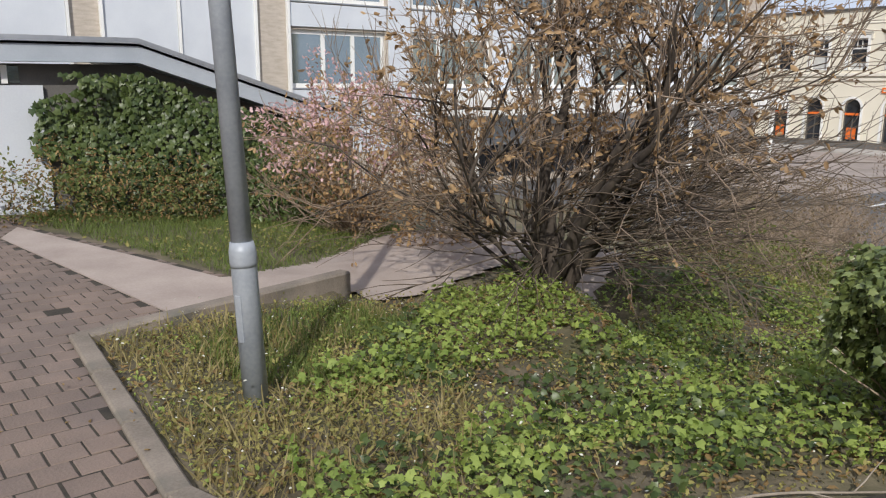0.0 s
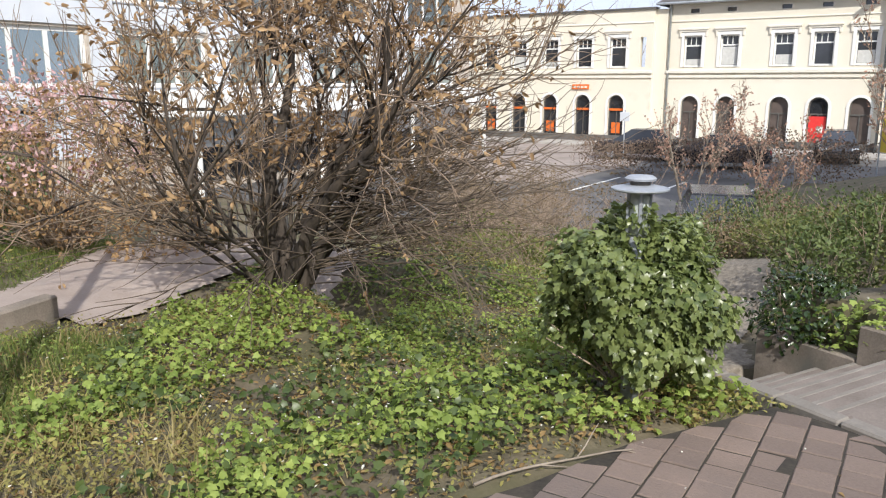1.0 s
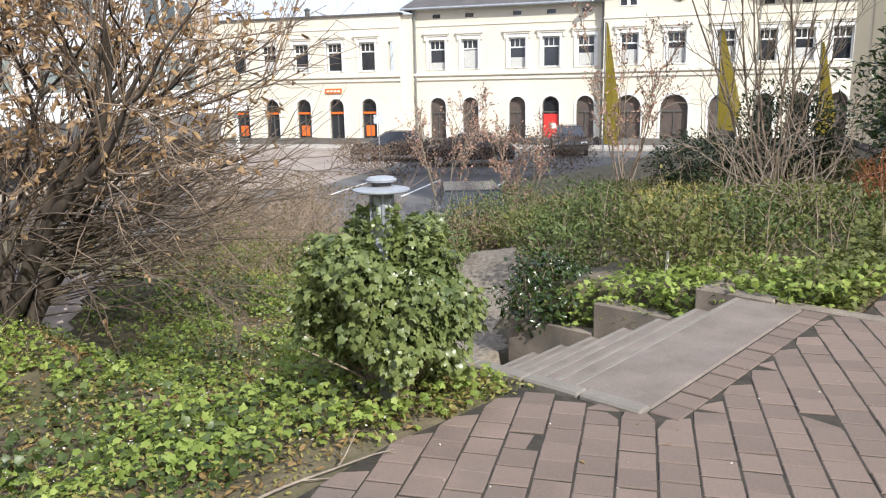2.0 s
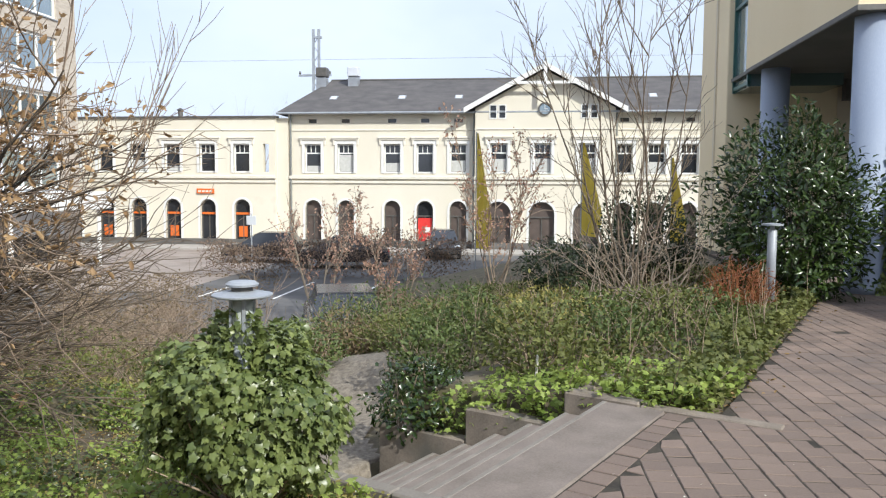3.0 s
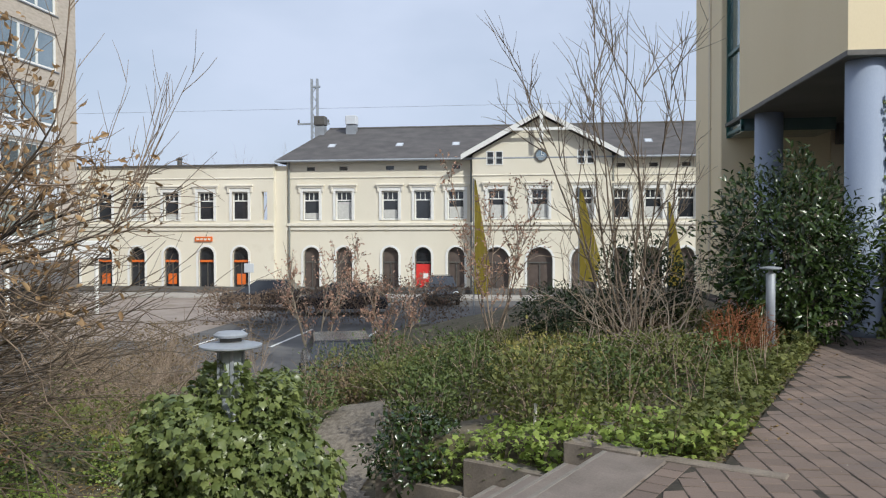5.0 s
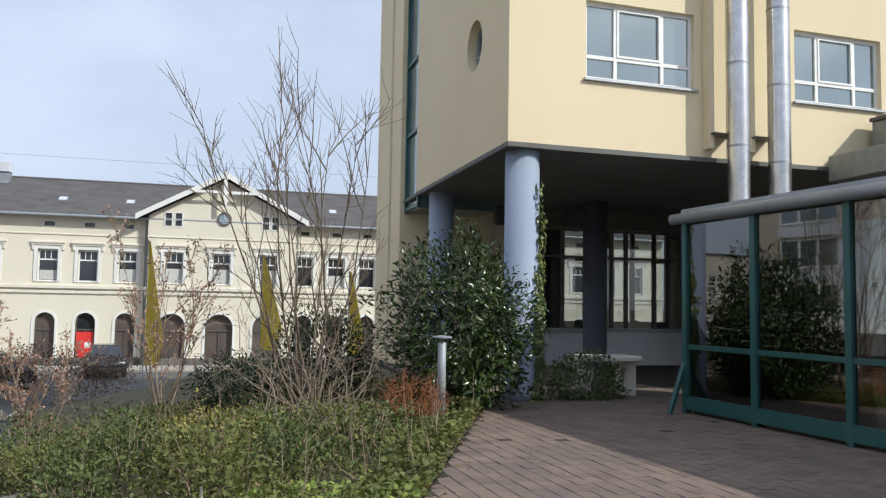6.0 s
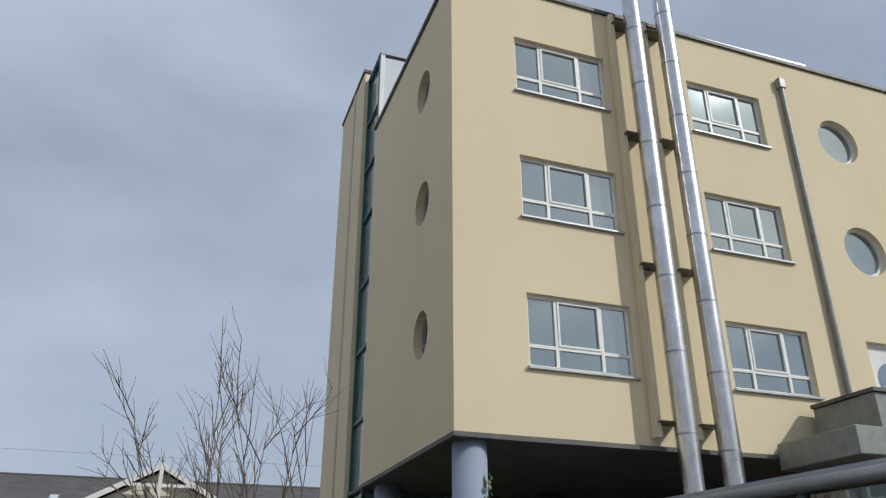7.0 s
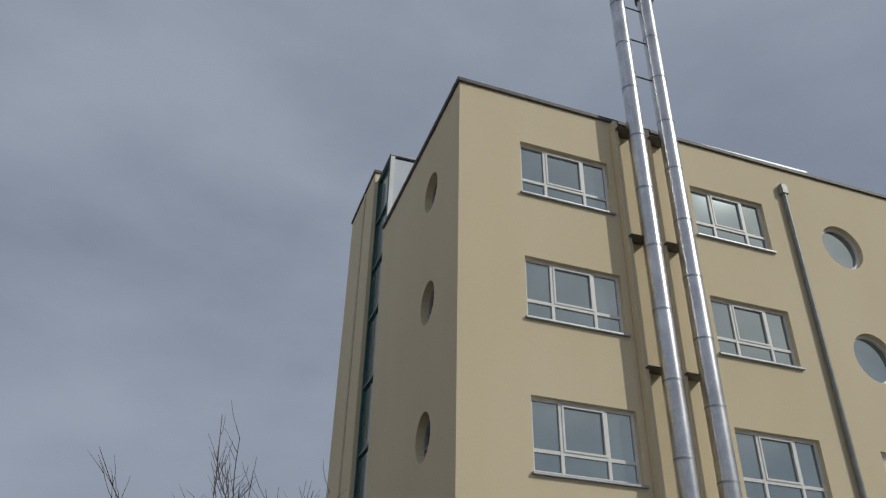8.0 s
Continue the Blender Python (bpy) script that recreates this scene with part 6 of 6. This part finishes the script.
# far bare trees behind the station
for k, x in enumerate((-34, -29, -25, -21)):
    bare_tree("far_tree", (x, 78.0), 4, 11.0 + (k % 2), 3.4, 95 + k, "distant bare tree behind the old building", B_TWIG, None, 12, 0.08)

HEDGE = [(-14.0, 30.3), (-3.0, 29.6), (-2.6, 31.2), (-13.6, 32.4)]
rng = np.random.default_rng(96)
hp = scatter(rng, HEDGE, 11000)
hz = STREET + rng.uniform(0.0, 1.0, 11000) ** 0.6 * (1.0 + 1.1 * np.clip(patchy(hp, 0.45, 2.0) + 0.3, 0, 1))
o = leaves("street_hedge", np.column_stack([hp, hz]), rand_dirs(rng, 11000, 0.4), rand_dirs(rng, 11000, 0.8), rng.uniform(0.05, 0.11, 11000), LEAF_OVAL, L_RUSTY, rng)
tagged(o, "brown and reddish uneven hedge along the street", "hedge", kind="stuff")


# ---- street: cars, flags, fence ----
def car(x, y, turn, paint, label):
    e = empty("car", pose(x, y, STREET + 0.012, 0, 0, turn), label, "car", "parked cars")
    prof = [(-2.1, 0.32), (-2.15, 0.62), (-2.0, 0.86), (-1.0, 0.95), (1.35, 1.0), (2.0, 0.86), (2.12, 0.6), (2.08, 0.3)]
    bm = bmesh.new()
    rows = []
    for w, k in ((-0.86, 0.97), (-0.8, 1.0), (0.8, 1.0), (0.86, 0.97)):
        rows.append([bm.verts.new((px * k, w, pz if abs(w) < 0.85 else 0.32 + (pz - 0.32) * 0.8)) for px, pz in prof])
    for a, b in zip(rows, rows[1:]):
        for i in range(len(prof) - 1):
            bm.faces.new((a[i], a[i + 1], b[i + 1], b[i]))
        bm.faces.new((a[-1], a[0], b[0], b[-1]))
    bm.faces.new(rows[0][::-1])
    bm.faces.new(rows[-1])
    bmesh.ops.recalc_face_normals(bm, faces=bm.faces[:])
    part("body", bm, paint, e)
    bm = bmesh.new()
    lo = [bm.verts.new(p) for p in ((-1.25, -0.76, 0.94), (1.55, -0.76, 0.97), (1.55, 0.76, 0.97), (-1.25, 0.76, 0.94))]
    hi = [bm.verts.new(p) for p in ((-0.45, -0.6, 1.42), (1.05, -0.6, 1.42), (1.05, 0.6, 1.42), (-0.45, 0.6, 1.42))]
    for i in range(4):
        bm.faces.new((lo[i], lo[(i + 1) % 4], hi[(i + 1) % 4], hi[i]))
    bm.faces.new(hi)
    part("cabin_glass", bm, M_DARKGLASS, e)
    part("roof", box(-0.46, -0.6, 1.40, 1.06, 0.6, 1.45, 0.024), paint, e)
    for sx in (-1.3, 1.3):
        for sy in (-0.8, 0.8):
            w = part("wheel", cyl((sx, sy - 0.1, 0.31), (sx, sy + 0.1, 0.31), 0.31, n=18), M_TYRE, e)
            part("rim", cyl((sx, sy - 0.105, 0.31), (sx, sy + 0.105, 0.31), 0.19, n=14), M_ZINC, w)
    for sy in (-0.65, 0.65):
        part("headlight", box(-2.13, sy - 0.15, 0.62, -2.04, sy + 0.15, 0.76, 0.02), M_PANEL, e)
        part("rear_light", box(2.02, sy - 0.14, 0.62, 2.11, sy + 0.14, 0.8, 0.02), M_REDLAMP, e)
    part("number_plate", box(2.1, -0.26, 0.42, 2.14, 0.26, 0.53), M_PANEL, e)
    part("bumper", box(-2.2, -0.8, 0.3, -2.05, 0.8, 0.52, 0.03), M_TYRE, e)


car(-4.35, 17.1, -72, M_CAR, "dark parked car with red rear lamps behind low shrubs")
car(-13.2, 37.0, 8, M_CAR, "black parked car on the street")
car(-9.0, 35.0, 12, M_CAR, "dark parked car on the street")
car(-5.2, 41.2, 100, M_CAR, "dark parked car before the arched doors")

for k, (x, y, z0, z1, w) in enumerate(((-2.75, 33, -0.9, 3.9, 0.7), (1.62, 33, -0.3, 3.5, 0.9), (5.2, 33, -0.6, 2.9, 0.7))):
    e = empty("banner_flag", (x, y, STREET), "tall yellow advertising flag on a thin pole", "flag", "yellow flags")
    part("pole", cyl((0, 0, 0), (0, 0, z1 - STREET + 0.05), 0.025, n=8), M_GREY, e)
    part("base", lathe([(0.3, 0), (0.3, 0.06), (0.05, 0.1)], 16), M_DARKSTEEL, e)
    bm = bmesh.new()
    rows = []
    for j in range(13):
        s = j / 12
        z = z1 - STREET - s * (z1 - z0)
        ww = w * min(1, 0.08 + 1.15 * s) * (1 - 0.25 * max(0, s - 0.75) * 4)
        rows.append([bm.verts.new((0.03 + ww * i / 5, 0.06 * math.sin(i * 1.7 + s * 5 + k), z - 0.1 * (i / 5) * s)) for i in range(6)])
    for a, b in zip(rows, rows[1:]):
        for i in range(5):
            bm.faces.new((a[i], a[i + 1], b[i + 1], b[i]))
    part("cloth", bm, M_YELLOW, e, "yellow cloth", smooth=True)

fn = empty("fence", (0, 0, 0), "dark metal railing beside the lower path", "fence")
fa, fb = Vector((-11.6, 7.7, 0)), Vector((-8.4, 10.2, 0))
nb = 30
for k in range(nb + 1):
    p = fa.lerp(fb, k / nb)
    z = gz(p.x, p.y)
    part("post" if k % 10 == 0 else "bar", cyl((p.x, p.y, z - 0.02), (p.x, p.y, z + 0.95), 0.03 if k % 10 == 0 else 0.012, n=6), M_DARKSTEEL, fn)
for h in (0.12, 0.92):
    za, zb_ = gz(fa.x, fa.y) + h, gz(fb.x, fb.y) + h
    part("rail", cyl((fa.x, fa.y, za), (fb.x, fb.y, zb_), 0.022, n=6), M_DARKSTEEL, fn)
e = empty("street_sign", (-12.6, 33.0, STREET), "grey street sign on a thin post", "street sign")
part("post", cyl((0, 0, 0), (0, 0, 2.5), 0.03, n=8), M_GREY, e)
part("panel", box(-0.22, -0.03, 2.0, 0.22, -0.01, 2.4, 0.01), M_PANEL, e)

# ---- clinker pavers ----
PW, PLN, SKEW = 0.1685, 0.166, 0.035


def paver_mesh():
    bm = box(0.0045, 0.005, -0.05, PW - 0.0045, PLN - 0.005, 0.0)
    bmesh.ops.delete(bm, geom=[f for f in bm.faces if f.normal.z < -0.5], context="FACES")
    bmesh.ops.bevel(bm, geom=[ed for ed in bm.edges if all(v.co.z > -0.001 for v in ed.verts)], offset=0.004, segments=1, affect="EDGES")
    me = bpy.data.meshes.new("paver")
    bm.to_mesh(me)
    bm.free()
    me.materials.append(M_PAVER)
    return me


pm = paver_mesh()
pv = np.array([v.co[:] for v in pm.vertices])
pf = [tuple(p.vertices) for p in pm.polygons]
terrace = tagged(new("brick_terrace"), "reddish-brown clinker paver terrace with dark joints", "terrace", kind="structure")
rng = np.random.default_rng(7)
NEAR = [(-0.75, 3.0), (2.0, 3.0), (2.0, 6.2), (-0.75, 6.2)]
BORDER = [tuple(STAIR0 + WD * u + DD * v) for u, v in ((-0.02, -0.175), (2.27, -0.175), (2.27, 0.0), (-0.02, 0.0))]


def cut_off(x, y):
    return inside(x, y, TL) | inside(x, y, BORDER)


xs = np.arange(-63, 54) * PW
pv = np.column_stack([pv[:, 0] - SKEW * pv[:, 1], pv[:, 1] + SKEW * pv[:, 0], pv[:, 2]])
V, F, nv, count = [], [], 0, 0
for ci, xb in enumerate(xs):
    ys = 3.234 - 60 * PLN + ((ci + 1) % 2) * PLN / 2 + np.arange(0, 162) * PLN + SKEW * xb
    xc = xb - SKEW * (ys - 3.15)
    ok = np.ones(len(ys), bool)
    for du, dv in ((0, 0), (PW, 0), (0, PLN), (PW, PLN), (PW / 2, PLN / 2)):
        cx, cy = xc + du - SKEW * dv, ys + dv + SKEW * du
        mid = inside(cx, cy, TERRACE) & ~cut_off(cx, cy)
        ok &= mid
    for x, y, whole, some in zip(xc, ys, ok, mid):
        if not some:
            continue
        dz = rng.normal(0, 0.0016)
        if not whole:
            # cut pavers along the edges: pushed in towards the terrace
            poly = pv + np.array([x, y, dz])
            out = ~inside(poly[:, 0], poly[:, 1], TERRACE) | cut_off(poly[:, 0], poly[:, 1])
            c = np.array([x + PW / 2, y + PLN / 2, 0])
            for i in np.where(out)[0]:
                lo_, hi_ = 0.0, 1.0
                for _ in range(7):
                    k = (lo_ + hi_) / 2
                    q = c + (poly[i] - c) * k
                    good = inside(q[0], q[1], TERRACE) and not cut_off(q[0], q[1])
                    lo_, hi_ = (k, hi_) if good else (lo_, k)
                poly[i, :2] = (c + (poly[i] - c) * lo_ * 0.98)[:2]
            V.append(poly)
            F += [tuple(i + nv for i in f) for f in pf]
            nv += len(pv)
        elif count < 286 and inside(x, y, NEAR):
            o = new("paver", pm)
            o.parent = terrace
            o.location = (x, y, dz)
            o.rotation_euler = (rng.normal(0, 0.008), rng.normal(0, 0.008), SKEW + rng.normal(0, 0.008))
            count += 1
        else:
            V.append(pv + np.array([x, y, dz]) + rng.normal(0, 0.0012, 3))
            F += [tuple(i + nv for i in f) for f in pf]
            nv += len(pv)
ang = math.atan2(WD.y, WD.x)
for k in range(13):
    c = STAIR0 + WD * (0.0 + k * 0.1755) - DD * 0.005
    o = new("paver", pm)
    o.parent = terrace
    o.location = (c.x, c.y, rng.normal(0, 0.0012))
    o.rotation_euler = (0, 0, ang - math.pi / 2 + math.pi / 2)
    o.location = (c.x - DD.x * 0.167, c.y - DD.y * 0.167, o.location.z)
me = bpy.data.meshes.new("pavers")
me.from_pydata(np.concatenate(V).tolist(), [], F)
me.materials.append(M_PAVER2)
o = new("paving", me)
o.parent = terrace
o["kind"] = "stuff"
